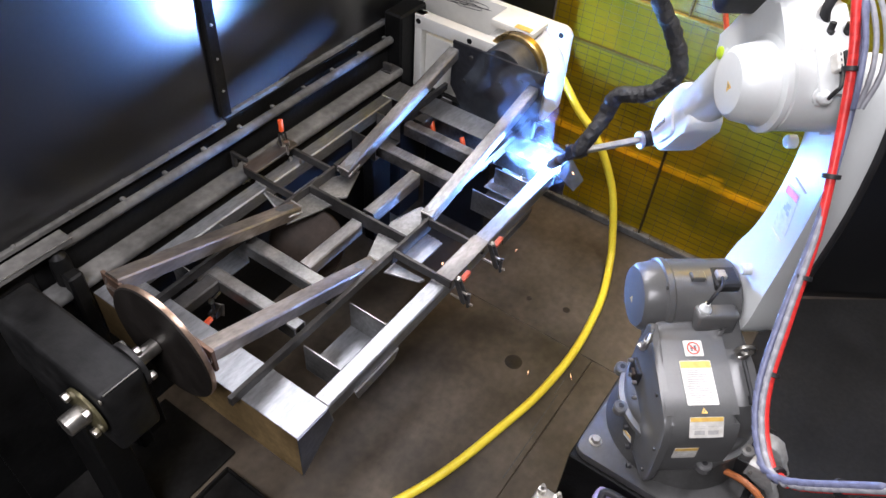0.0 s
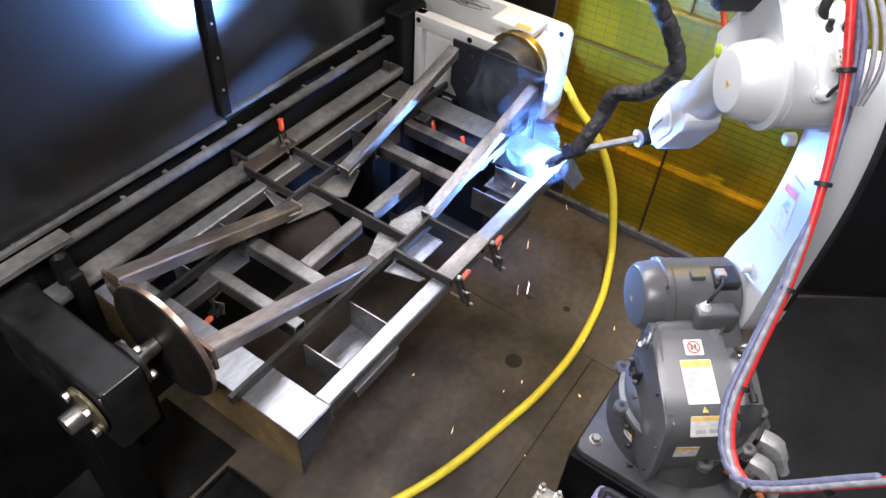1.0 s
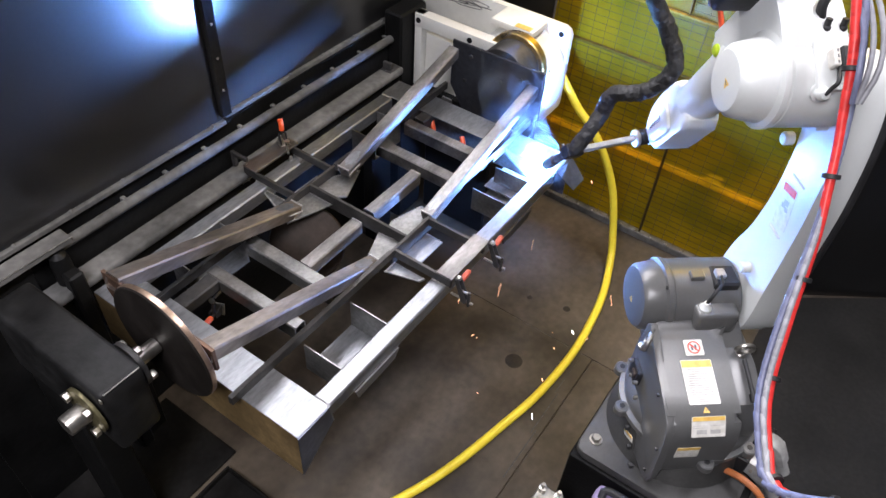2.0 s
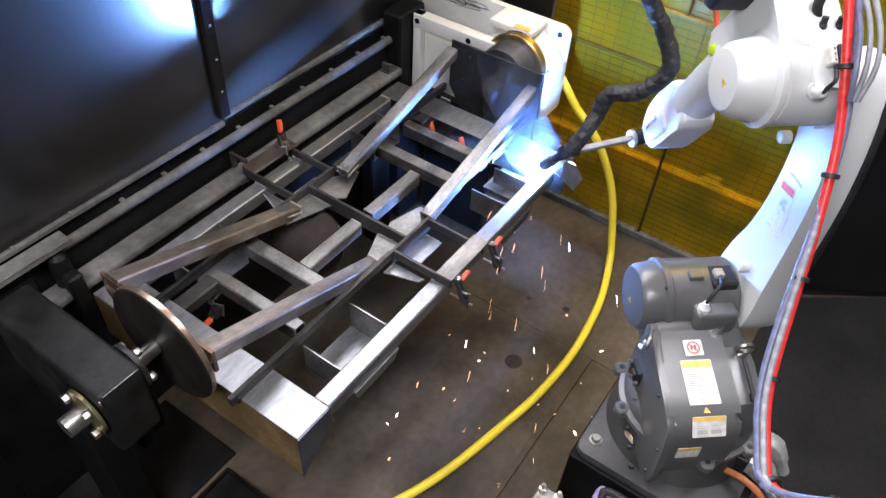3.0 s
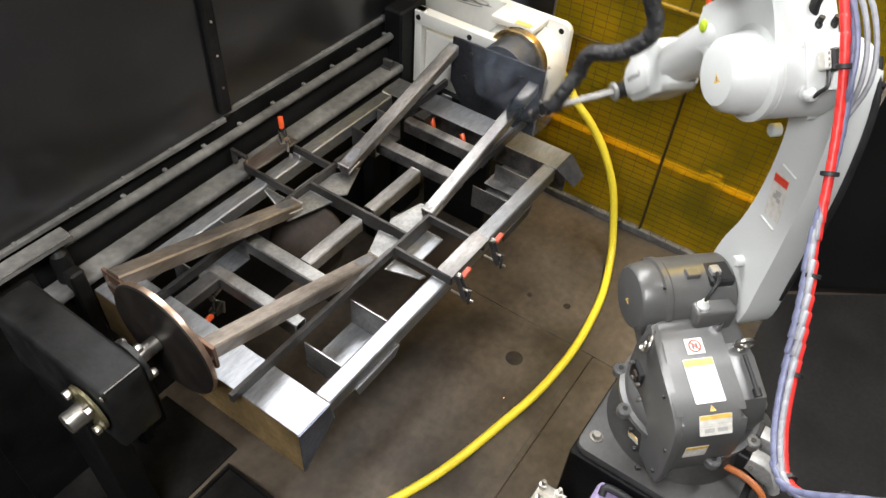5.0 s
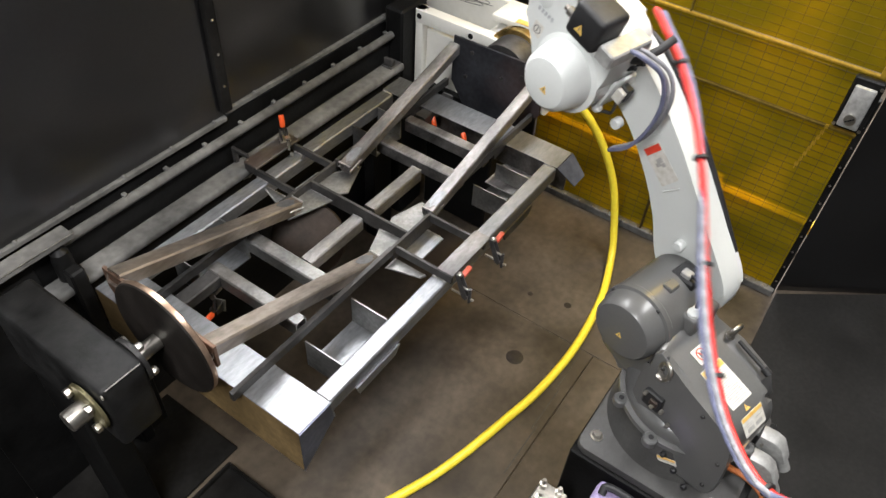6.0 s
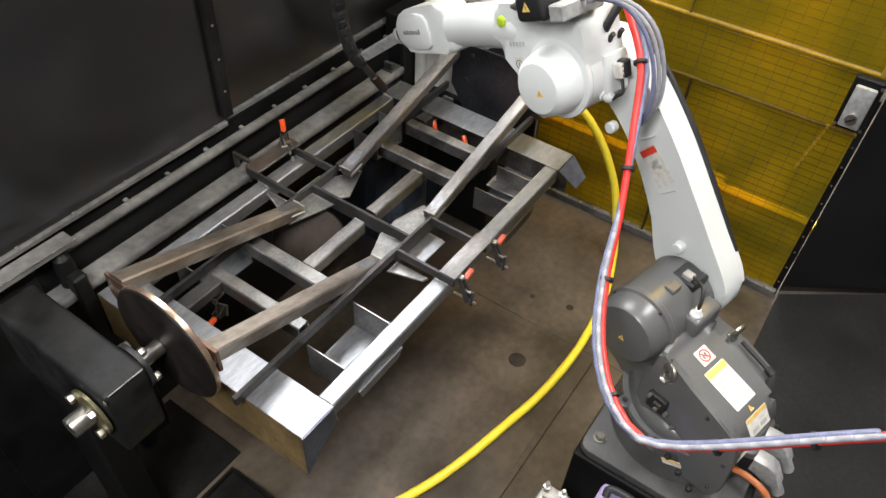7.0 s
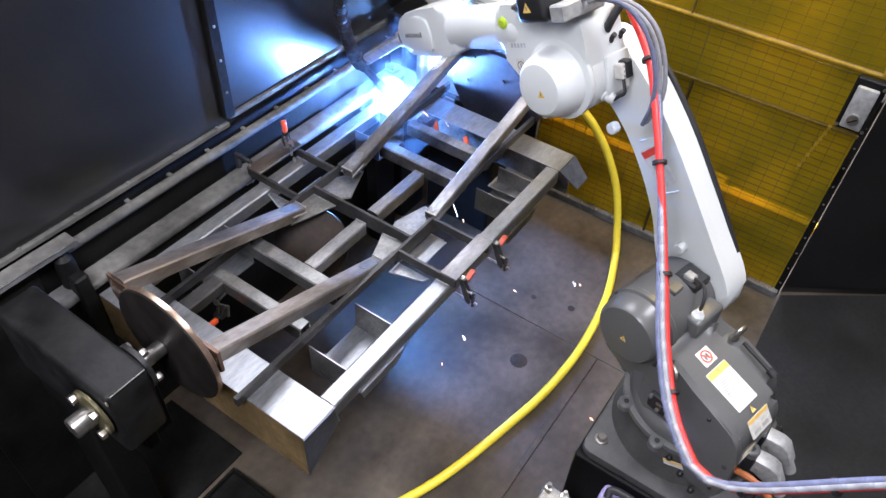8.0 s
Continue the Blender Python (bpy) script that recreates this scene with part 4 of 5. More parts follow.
        for x, y, bw, bh in bars:
            box(bm, (w * bw, h * bh, 0.0006), m @ Matrix.Translation((w * x, h * y, 0.0012)))
        part("print", bm, PRINT_LINE, tag)
    return tag


def lines(n, top, bottom, seed=1, wide=0.8):
    rnd = random.Random(seed)
    return [(rnd.uniform(-0.04, 0.0), top + (bottom - top) * k / max(1, n - 1), wide * rnd.uniform(0.75, 1.0), 0.02) for k in range(n)]


def triangle(parent, m, s):
    bm = B()
    prism(bm, [(-s, -s * 0.75), (s, -s * 0.75), (0, s)], 0.0008, m)
    t = part("warning_triangle", bm, PRINT_YELLOW, parent, "small yellow warning triangle")
    bm = B()
    box(bm, (s * 0.22, s * 0.8, 0.0005), m @ Matrix.Translation((0, 0, 0.001)))
    part("mark", bm, PRINT_DARK, t)


def build_robot():
    r = thing("welding_robot", "white and grey six-axis welding robot on a black pedestal", "robot", (RX, RY, 0))
    # pedestal and fixed base
    bm = B()
    span(bm, (-0.27, -0.27, 0.0), (0.2, 0.222, 0.385), 0.004)
    part("pedestal", bm, BLACK_PAINT, r, "black box pedestal")
    bm = B()
    prism(bm, rounded(0.46, 0.46, 0.03), 0.03, Matrix.Translation((-0.03, -0.015, 0.386)), 0.006, 2)
    lathe(bm, [(0.215, 0.41), (0.205, 0.44), (0.195, 0.5), (0.19, 0.52), (0.185, 0.532), (0.15, 0.533)], Matrix(), 48)
    base = part("base", bm, BASEGREY, r, "dusty grey cast base in darkened robot paint")
    for x in (-0.20, 0.16):
        for y in (-0.19, 0.175):
            bm = B()
            lathe(bm, [(0.02, 0.416), (0.02, 0.419)], Matrix.Translation((x, y, 0)), 20)
            bolt_head(bm, Matrix.Translation((x, y, 0.419)), 0.0145, 0.014)
            part("anchor_bolt", bm, ZINC, base, "zinc anchor bolt")
    # connectors behind the base
    for k, (x, z) in enumerate(((0.045, 0.49), (-0.03, 0.47))):
        bm = B()
        side = Matrix(((0, 0, 1, x - 0.026), (1, 0, 0, 0), (0, 1, 0, z), (0, 0, 0, 1)))
        prism(bm, [(-0.215, -0.028), (-0.215, 0.028), (-0.262, 0.03), (-0.288, 0.018), (-0.318, -0.035), (-0.285, -0.055), (-0.258, -0.024)], 0.052, side, 0.009, 2)
        elbow = part("elbow_connector", bm, ALU, base, "cast grey elbow connector")
        bm = B()
        span(bm, (x - 0.03, -0.222, z - 0.034), (x + 0.03, -0.185, z + 0.034), 0.004)
        part("socket", bm, RUBBER, elbow, "black connector socket")
        bm = B()
        rod(bm, (x, -0.297, z - 0.04), (x, -0.325, z - 0.086), 0.019, 16, None, 0.004)
        part("gland", bm, ALU, elbow)
        bm = B()
        rod(bm, (x - 0.034, -0.236, z), (x + 0.034, -0.236, z), 0.005, 8)
        part("latch_pin", bm, ZINC, elbow)
    bm = B()
    sweep(bm, [(-0.09, -0.17, 0.46), (-0.10, -0.23, 0.475), (-0.115, -0.29, 0.46), (-0.13, -0.33, 0.38)], 0.01, 14, 8)
    part("orange_cable", bm, RUSTCABLE, base, "dull orange cable")

    # turning body
    tur = thing_part("turret", r)
    bm = B()
    lathe(bm, [(0.19, 0.535), (0.205, 0.54), (0.205, 0.556), (0.190, 0.560), (0.193, 0.575), (0.188, 0.592), (0.172, 0.606), (0.140, 0.615), (0.13, 0.66)], Matrix(), 44)
    xz(smooth_loop([(-0.07, 0.57), (0.26, 0.58), (0.285, 0.70), (0.27, 0.80), (0.19, 0.86), (0.08, 0.80), (-0.04, 0.72)]), -0.10, 0.09, bm, 0.018, 3)
    part("body", bm, ROBOGREY, tur, "grey cast turret body")
    for k in range(9):
        bm = B()
        a = radians(40 * k + 15)
        lathe(bm, [(0.022, 0.535), (0.022, 0.556), (0.018, 0.560), (0.009, 0.5605)], Matrix.Translation((0.208 * math.cos(a), 0.208 * math.sin(a), 0)), 16)
        lug = part("lug", bm, ROBOGREY, tur)
        bm = B()
        lathe(bm, [(0.008, 0.5606), (0.008, 0.562)], Matrix.Translation((0.208 * math.cos(a), 0.208 * math.sin(a), 0)), 12)
        part("lug_hole", bm, RUBBER, lug, "dark bolt hole")
    bm = B()
    y_drum(bm, [(0.100, -0.095), (0.106, -0.088), (0.106, 0.095), (0.110, 0.10), (0.110, 0.116), (0.102, 0.12), (0.096, 0.165), (0.086, 0.178), (0.06, 0.182)], 0.188, 0.806, 44)
    motor = part("shoulder_motor", bm, ROBOGREY, tur, "grey drum-shaped shoulder motor")
    triangle(motor, Matrix.Translation((0.188, 0.1825, 0.796)) @ Matrix.Rotation(radians(-90), 4, "X") @ Matrix.Rotation(radians(180), 4, "Z"), 0.010)
    for k in range(4):
        a = radians(90 * k + 30)
        bm = B()
        bolt_head(bm, axis_y(0.188 + 0.103 * math.cos(a), 0.117, 0.806 + 0.103 * math.sin(a)), 0.006, 0.005)
        part("screw", bm, RUBBER, motor)
    # connector recess on the drum
    bm = B()
    span(bm, (0.125, -0.085, 0.875), (0.20, -0.012, 0.916), 0.006)
    part("recess", bm, RUBBER, motor, "black connector recess")
    bm = B()
    span(bm, (0.145, -0.045, 0.905), (0.175, -0.018, 0.93), 0.003)
    part("plug", bm, ALU, motor, "grey plug")
    bm = B()
    span(bm, (0.15, 0.01, 0.895), (0.18, 0.05, 0.92), 0.003)
    part("block", bm, ROBOGREY, motor)
    bm = B()
    span(bm, (0.055, -0.075, 0.79), (0.14, 0.045, 0.866), 0.012, 3)
    part("cable_boss", bm, ROBOGREY, tur, "grey cable boss")
    bm = B()
    lathe(bm, [(0.017, 0), (0.017, 0.012), (0.011, 0.02), (0.008, 0.03)], Matrix.Translation((0.082, 0.022, 0.862)), 14)
    part("gland", bm, ROBOWHITE, tur, "white cable gland")
    bm = B()
    sweep(bm, [(0.082, 0.022, 0.89), (0.088, 0.01, 0.92), (0.11, -0.015, 0.935), (0.148, -0.03, 0.925)], 0.005, 14, 8)
    part("lead", bm, RUBBER, tur, "short black lead")
    # rear cover with the labels
    bm = B()
    prof = smooth_loop([(0.09, 0.80), (0.05, 0.806), (0.0, 0.794), (-0.08, 0.77), (-0.155, 0.746), (-0.192, 0.712), (-0.207, 0.65), (-0.203, 0.56), (-0.185, 0.485), (-0.15, 0.46), (-0.02, 0.46), (0.09, 0.56)], 4)
    xz(prof, -0.032, 0.166, bm, 0.034, 6)
    cover = part("rear_cover", bm, ROBOGREY, tur, "smooth grey rear cover with warning labels")
    # joint flange under the cover, the flat side panel and the crescent guard
    bm = B()
    xz(smooth_loop([(0.08, 0.815), (0.0, 0.800), (-0.10, 0.765), (-0.17, 0.735), (-0.20, 0.70), (-0.215, 0.60), (-0.208, 0.47), (-0.10, 0.452), (0.05, 0.50)], 3), 0.150, 0.172, bm, 0.006, 2)
    part("cover_flange", bm, ROBOGREY, tur, "grey bolted cover flange")
    bm = B()
    xz([(0.10, 0.775), (-0.03, 0.765), (-0.135, 0.725), (-0.165, 0.66), (-0.15, 0.57), (0.10, 0.57)], -0.118, -0.030, bm, 0.010, 2)
    panel = part("side_panel", bm, ROBOGREY, tur, "flat grey side panel")
    bm = B()
    xz([(-0.02, 0.70), (-0.15, 0.685), (-0.152, 0.678), (-0.02, 0.692)], -0.121, -0.116, bm)
    part("panel_joint", bm, RUBBER, panel)
    for k in range(5):
        bm = B()
        a = radians(95 + 24 * k)
        lathe(bm, [(0.010, 0), (0.010, 0.014), (0.006, 0.018)], Matrix.Translation((0.155 * math.cos(a), 0.155 * math.sin(a), 0.600)), 12)
        part("black_cap", bm, RUBBER, tur, "black plastic cap")
    for k, (x, z) in enumerate(((0.03, 0.79), (-0.115, 0.74), (-0.205, 0.62), (-0.2, 0.5), (-0.07, 0.47))):
        bm = B()
        bolt_head(bm, axis_y(x + 0.012, 0.172, z), 0.006, 0.006)
        part("flange_screw", bm, DARKSTEEL, tur)

    def on_cover(s, y, turn=0):
        """A point on the sloping rear face: s from 0 at the top to 1."""
        a, b = Vector((0.03, 0, 0.803)), Vector((-0.157, 0, 0.746))
        p = a.lerp(b, s)
        d = (a - b).normalized()
        nn = Vector((-d.z, 0, d.x))
        m = Matrix(((0, d.x, nn.x, p.x), (-1, 0, 0, y), (0, d.z, nn.z, p.z), (0, 0, 0, 1)))
        return m @ Matrix.Translation((0, 0, 0.002)) @ Matrix.Rotation(radians(turn), 4, "Z")
    lab = label_plate(cover, on_cover(0.13, 0.058), 0.052, 0.045, [], None, text="white label with a red ring")
    bm = B()
    m = on_cover(0.13, 0.058)
    for k in range(20):
        a = 2 * math.pi * k / 20
        box(bm, (0.006, 0.0035, 0.0006), m @ Matrix.Translation((0.016 * math.cos(a), 0.016 * math.sin(a), 0.0014)) @ Matrix.Rotation(a + math.pi / 2, 4, "Z"))
    box(bm, (0.03, 0.0035, 0.0006), m @ Matrix.Translation((0, 0, 0.0018)) @ Matrix.Rotation(radians(-45), 4, "Z"))
    part("red_ring", bm, PRINT_RED, lab)
    bm = B()
    for k in (-1, 1):
        box(bm, (0.006, 0.016, 0.0005), m @ Matrix.Translation((0.005 * k, 0, 0.0009)))
    part("print", bm, PRINT_DARK, lab)
    label_plate(cover, on_cover(0.62, 0.062), 0.086, 0.122, lines(15, 0.28, -0.44, 4), 0.15, text="white warning label with an orange header")
    M2 = Matrix.Translation((-0.1895, 0.058, 0.717)) @ Matrix(((0, 0.62, -0.78, 0), (-1, 0, 0, 0), (0, 0.78, 0.62, 0), (0, 0, 0, 1)))
    triangle(cover, on_cover(1.01, 0.064), 0.009)
    label_plate(cover, M2, 0.092, 0.056, [(-0.25, 0.05, 0.4, 0.02), (0.25, 0.05, 0.4, 0.02), (-0.25, -0.05, 0.4, 0.02), (-0.2, -0.25, 0.3, 0.2), (0.2, -0.25, 0.3, 0.2)], 0.2,
                text="white instruction label with an orange header")
    m3 = Matrix.Translation((-0.2095, 0.095, 0.625)) @ Matrix(((0, 0.05, -1, 0), (-1, 0, 0, 0), (0, 1, 0.05, 0), (0, 0, 0, 1)))
    label_plate(cover, m3, 0.065, 0.045, lines(4, 0.1, -0.35, 8), 0.25, text="small cream label")
    # lifting eyes
    for y in (0.105, -0.125):
        bm = B()
        ring = [(0.0, 0.022 * math.cos(2 * math.pi * k / 14), 0.030 + 0.022 * math.sin(2 * math.pi * k / 14)) for k in range(15)]
        sweep(bm, ring, 0.0065, 30, 8)
        lathe(bm, [(0.014, 0), (0.014, 0.006), (0.008, 0.01)], Matrix(), 12)
        eye = part("lifting_eye", bm, ZINC, tur, "zinc lifting eye")
        eye.matrix_basis = pose(0.035 if y > 0 else 0.0, 0.186 if y > 0 else -0.085, 0.768, 0, -12, 60 if y > 0 else -5)
    bm = B()
    rod(bm, (-0.03, -0.078, 0.782), (-0.12, -0.078, 0.752), 0.006, 10)
    rod(bm, (-0.12, -0.078, 0.752), (-0.14, -0.078, 0.744), 0.011, 12)
    part("gas_strut", bm, RUBBER, tur, "black strut with a steel end")
    # small valve and screw details on the left side
    bm = B()
    span(bm, (-0.0, 0.15, 0.63), (0.06, 0.185, 0.69), 0.004)
    part("terminal_block", bm, RUBBER, tur, "black terminal block")
    bm = B()
    span(bm, (0.01, 0.184, 0.655), (0.035, 0.193, 0.675), 0.002)
    part("terminal", bm, COPPER, tur)
    for k in range(4):
        bm = B()
        x, z = 0.052 - 0.03 * k, 0.685 - 0.018 * (k % 2) - 0.012 * k
        lathe(bm, [(0.006, 0), (0.006, 0.012), (0.003, 0.014)], axis_y(x, 0.186, z), 8)
        part("stud", bm, ZINC, tur)
    label_plate(tur, Matrix.Translation((-0.08, 0.1915, 0.50)) @ Matrix(((-0.82, 0.57, 0, 0), (0, 0, 1, 0), (0.57, 0.82, 0, 0), (0, 0, 0, 1))).to_4x4(), 0.065, 0.02,
                [(0, -0.1, 0.8, 0.15)], 0.4, text="small yellow and white label")
    for k in range(4):
        bm = B()
        bolt_head(bm, axis_y(-0.02 - 0.045 * k, 0.19, 0.545 - 0.028 * k), 0.009, 0.012)
        part("socket_screw", bm, RUBBER, tur)

    # upper arm (origin at the shoulder axis)
    arm = thing_part("upper_arm", r)
    bm = B()
    outline = smooth_loop([(0.105, -0.03), (0.088, 0.10), (0.045, 0.22), (0.02, 0.36), (0.02, 0.50), (0.05, 0.62), (0.072, 0.69), (0.03, 0.75), (-0.04, 0.755),
                           (-0.085, 0.70), (-0.115, 0.58), (-0.128, 0.42), (-0.125, 0.27), (-0.118, 0.12), (-0.108, -0.02), (-0.06, -0.092), (0.03, -0.105)], 4)
    xz(outline, -0.195, -0.10, bm, 0.022, 3)
    part("casting", bm, ROBOWHITE, arm, "white curved arm casting")
    bm = B()
    sweep(bm, [(-0.05, -0.19, 0.74), (-0.105, -0.19, 0.64), (-0.128, -0.19, 0.45), (-0.124, -0.19, 0.25), (-0.11, -0.19, 0.05)], 0.009, 30, 8)
    part("edge_cable", bm, RUBBER, arm, "black cable along the back edge")
    for x, z, rr in ((0.045, 0.50, 0.017), (0.0, 0.62, 0.013), (-0.045, 0.60, 0.012), (0.0, 0.66, 0.012), (-0.02, 0.12, 0.016)):
        bm = B()
        lathe(bm, [(rr, 0), (rr, 0.02), (rr * 0.8, 0.024), (rr * 0.5, 0.0241)], axis_y(x, -0.10, z), 16)
        part("boss", bm, ROBOWHITE, arm)
    m = Matrix.Translation((-0.045, -0.0985, 0.36)) @ Matrix(((-0.98, 0.17, 0, 0), (0, 0, 1, 0), (0.17, 0.98, 0, 0), (0, 0, 0, 1))).to_4x4()
    lab = label_plate(arm, m, 0.062, 0.12, [(0.05, 0.08, 0.35, 0.12), (-0.1, 0.0, 0.25, 0.1), (0.15, -0.05, 0.2, 0.1)], None, text="white warning label with a red block")
    bm = B()
    box(bm, (0.056, 0.02, 0.0006), m @ Matrix.Translation((0, 0.045, 0.0013)))
    part("red_block", bm, PRINT_RED, lab)
    for z in (0.28, 0.44):
        bm = B()
        span(bm, (-0.08, -0.1, z), (-0.02, -0.094, z + 0.004), 0.0015)
        part("rib", bm, ROBOWHITE, arm)

    # forearm (origin at the elbow axis, x along the arm)
    fore = thing_part("forearm", r)
    bm = B()
    y_drum(bm, [(0.092, -0.10), (0.102, -0.092), (0.102, 0.048), (0.096, 0.052), (0.096, 0.056), (0.106, 0.058), (0.106, 0.070), (0.092, 0.076), (0.088, 0.10), (0.080, 0.134), (0.066, 0.149), (0.045, 0.153)], 0, 0, 56)
    drum = part("elbow_drum", bm, ROBOWHITE, fore, "white elbow drum")
    triangle(drum, Matrix.Translation((-0.01, 0.1525, -0.01)) @ Matrix.Rotation(radians(-90), 4, "X") @ Matrix.Rotation(radians(180), 4, "Z"), 0.012)
    bm = B()
    xz(smooth_loop([(-0.09, 0.0), (-0.10, 0.12), (-0.06, 0.19), (0.10, 0.195), (0.20, 0.185), (0.205, 0.085), (0.14, 0.0), (0.08, -0.065), (-0.03, -0.08)]), -0.075, 0.07, bm, 0.02, 3)
    house = part("elbow_housing", bm, ROBOWHITE, fore, "white elbow housing")
    bm = B()
    for k in range(5):
        box(bm, (0.008, 0.0008, 0.012), Matrix.Translation((0.15 - 0.012 * k, 0.0715, 0.09)))
    part("faded_name", bm, PRINT_GREY, house, "faded grey print")
    bm = B()
    prism(bm, rounded(0.032, 0.04, 0.003, 2), 0.0008, Matrix.Translation((0.13, 0.0705, 0.035)) @ Matrix.Rotation(radians(-90), 4, "X"))
    mark = part("approval_mark", bm, PAPER, house, "white approval sticker")
    bm = B()
    for k in range(14):
        a = 2 * math.pi * k / 14
        box(bm, (0.006, 0.0006, 0.0025), Matrix.Translation((0.13 + 0.011 * math.cos(a), 0.0718, 0.035 + 0.011 * math.sin(a))) @ Matrix.Rotation(-a + math.pi / 2, 4, "Y"))
    box(bm, (0.003, 0.0006, 0.012), Matrix.Translation((0.13, 0.0718, 0.035)))
    part("print", bm, PRINT_DARK, mark)
    bm = B()
    lathe(bm, [(0.016, 0), (0.016, 0.006), (0.010, 0.010)], axis_y(0.17, 0.068, 0.15), 20)
    part("lime_cap", bm, LIME, fore, "lime green cap")
    def on_drum(angle, y, out=0.0):
        """Local z outward from the drum's side at that angle, local x along y."""
        c, q = math.cos(radians(angle)), math.sin(radians(angle))
        p = Vector((c, 0, q)) * (0.102 + out)
        return Matrix(((0, -q, c, p.x), (1, 0, 0, y), (0, c, q, p.z), (0, 0, 0, 1)))
    bm = B()
    box(bm, (0.086, 0.105, 0.012), on_drum(186, -0.035), 0.005, 2)
    rec = part("recess", bm, ROBOWHITE, fore, "white connector panel")
    bm = B()
    box(bm, (0.026, 0.046, 0.030), on_drum(182, -0.045, 0.02), 0.004)
    plug = part("plug", bm, RUBBER, rec, "black plug")
    bm = B()
    box(bm, (0.014, 0.040, 0.028), on_drum(182, -0.022, 0.02), 0.003)
    part("plug_face", bm, PAPER, plug, "pale plug face")
    bm = B()
    for k in range(3):
        box(bm, (0.003, 0.006, 0.001), on_drum(182, -0.022, 0.0345) @ Matrix.Translation((0, -0.012 + 0.012 * k, 0)))
    part("plug_bars", bm, PRINT_DARK, plug)
    bm = B()
    lathe(bm, [(0.020, 0), (0.020, 0.006), (0.015, 0.008), (0.015, 0.020), (0.009, 0.028)], on_drum(216, -0.005), 18)
    gl = part("gland", bm, ROBOWHITE, fore, "white cable gland")
    bm = B()
    p0, p1, p2 = (on_drum(g, yy, oo).translation for g, yy, oo in ((216, -0.005, 0.026), (204, -0.018, 0.042), (192, -0.03, 0.024)))
    sweep(bm, [p0, p0.lerp(p1, 0.5), p1, p2], 0.0045, 14, 8)
    part("lead", bm, RUBBER, gl, "short black lead")
    bm = B()
    box(bm, (0.075, 0.062, 0.008), on_drum(133, -0.045, 0.006), 0.003)
    plate2 = part("connector_plate", bm, ALU, fore, "bare metal connector plate")
    for g, yy in ((123, -0.03), (143, -0.03), (123, -0.066), (143, -0.066)):
        bm = B()
        lathe(bm, [(0.010, 0), (0.010, 0.016), (0.007, 0.02), (0.007, 0.034)], on_drum(g, yy, 0.008), 12)
        part("connector", bm, RUBBER, plate2, "black round connector")
    bm = B()
    q0 = on_drum(133, -0.03, 0.02).translation
    sweep(bm, [q0, q0 + Vector((-0.03, 0.01, 0.03)), q0 + Vector((-0.05, -0.02, 0.07)), q0 + Vector((-0.05, -0.06, 0.09))], 0.011, 18, 10)
    part("thick_lead", bm, RUBBER, plate2, "thick black lead")
    bm = B()
    lathe(bm, [(0.07, 0.12), (0.075, 0.14), (0.072, 0.2), (0.066, 0.24), (0.06, 0.42), (0.062, 0.44)], axis_x(0, 0, HFORE), 32)
    part("tube", bm, ROBOWHITE, fore, "white forearm tube")
    bm = B()
    lathe(bm, [(0.066, 0.212), (0.068, 0.214), (0.068, 0.222), (0.066, 0.224)], axis_x(0, 0, HFORE), 32)
    part("joint_ring", bm, RUBBER, fore)
    bm = B()
    xz(smooth_loop([(0.42, 0.062), (0.44, 0.185), (0.54, 0.195), (0.66, 0.18), (0.705, 0.14), (0.70, 0.085), (0.65, 0.055), (0.52, 0.05)], 4), -0.052, 0.05, bm, 0.018, 3)
    wrist = part("wrist", bm, ROBOWHITE, fore, "white wrist housing")
    bm = B()
    xz(smooth_loop([(0.52, 0.075), (0.53, 0.165), (0.62, 0.17), (0.675, 0.13), (0.65, 0.078), (0.58, 0.068)], 4), 0.05, 0.062, bm, 0.005, 2)
    plate = part("wrist_cover", bm, ROBOWHITE, wrist, "white side cover")
    bm = B()
    for k, h in enumerate((0.016, 0.011, 0.011, 0.011, 0.013, 0.011, 0.014, 0.011, 0.011)):
        box(bm, (0.006, 0.0008, h), Matrix.Translation((0.562 + 0.0098 * k, 0.0626, 0.118 + (h - 0.011) / 2)))
    part("badge_bars", bm, PRINT_DARK, plate, "dark badge bars")
    bm = B()
    span(bm, (-0.075, 0.060, 0.168), (0.020, 0.158, 0.26), 0.014, 3)
    feeder = part("wire_feeder", bm, RUBBER, fore, "black wire feeder box")
    triangle(feeder, Matrix.Translation((-0.02, 0.1585, 0.205)) @ Matrix.Rotation(radians(-90), 4, "X") @ Matrix.Rotation(radians(180), 4, "Z"), 0.013)
    bm = B()
    span(bm, (-0.125, 0.0, 0.165), (-0.077, 0.145, 0.205), 0.004)
    part("bracket", bm, ALU, feeder, "bare metal bracket")
    for k in range(3):
        bm = B()
        lathe(bm, [(0.012, 0), (0.012, 0.018), (0.007, 0.022), (0.007, 0.03)], axis_x(0.018, 0.085 + 0.026 * k, 0.205 + 0.022 * (k % 2)), 12)
        part("fitting", bm, ZINC, feeder, "metal fitting")
    bm = B()
    sweep(bm, [(0.045, 0.11, 0.228), (0.10, 0.09, 0.272), (0.17, 0.05, 0.27), (0.23, 0.02, 0.205)], 0.007, 16, 8)
    part("orange_tube", bm, ORANGE, feeder, "thin orange tube")
    for dy, dz, mm in ((0.0, 0.0, GREYCABLE), (0.02, 0.01, BLUECABLE), (-0.02, 0.0, GREYCABLE)):
        bm = B()
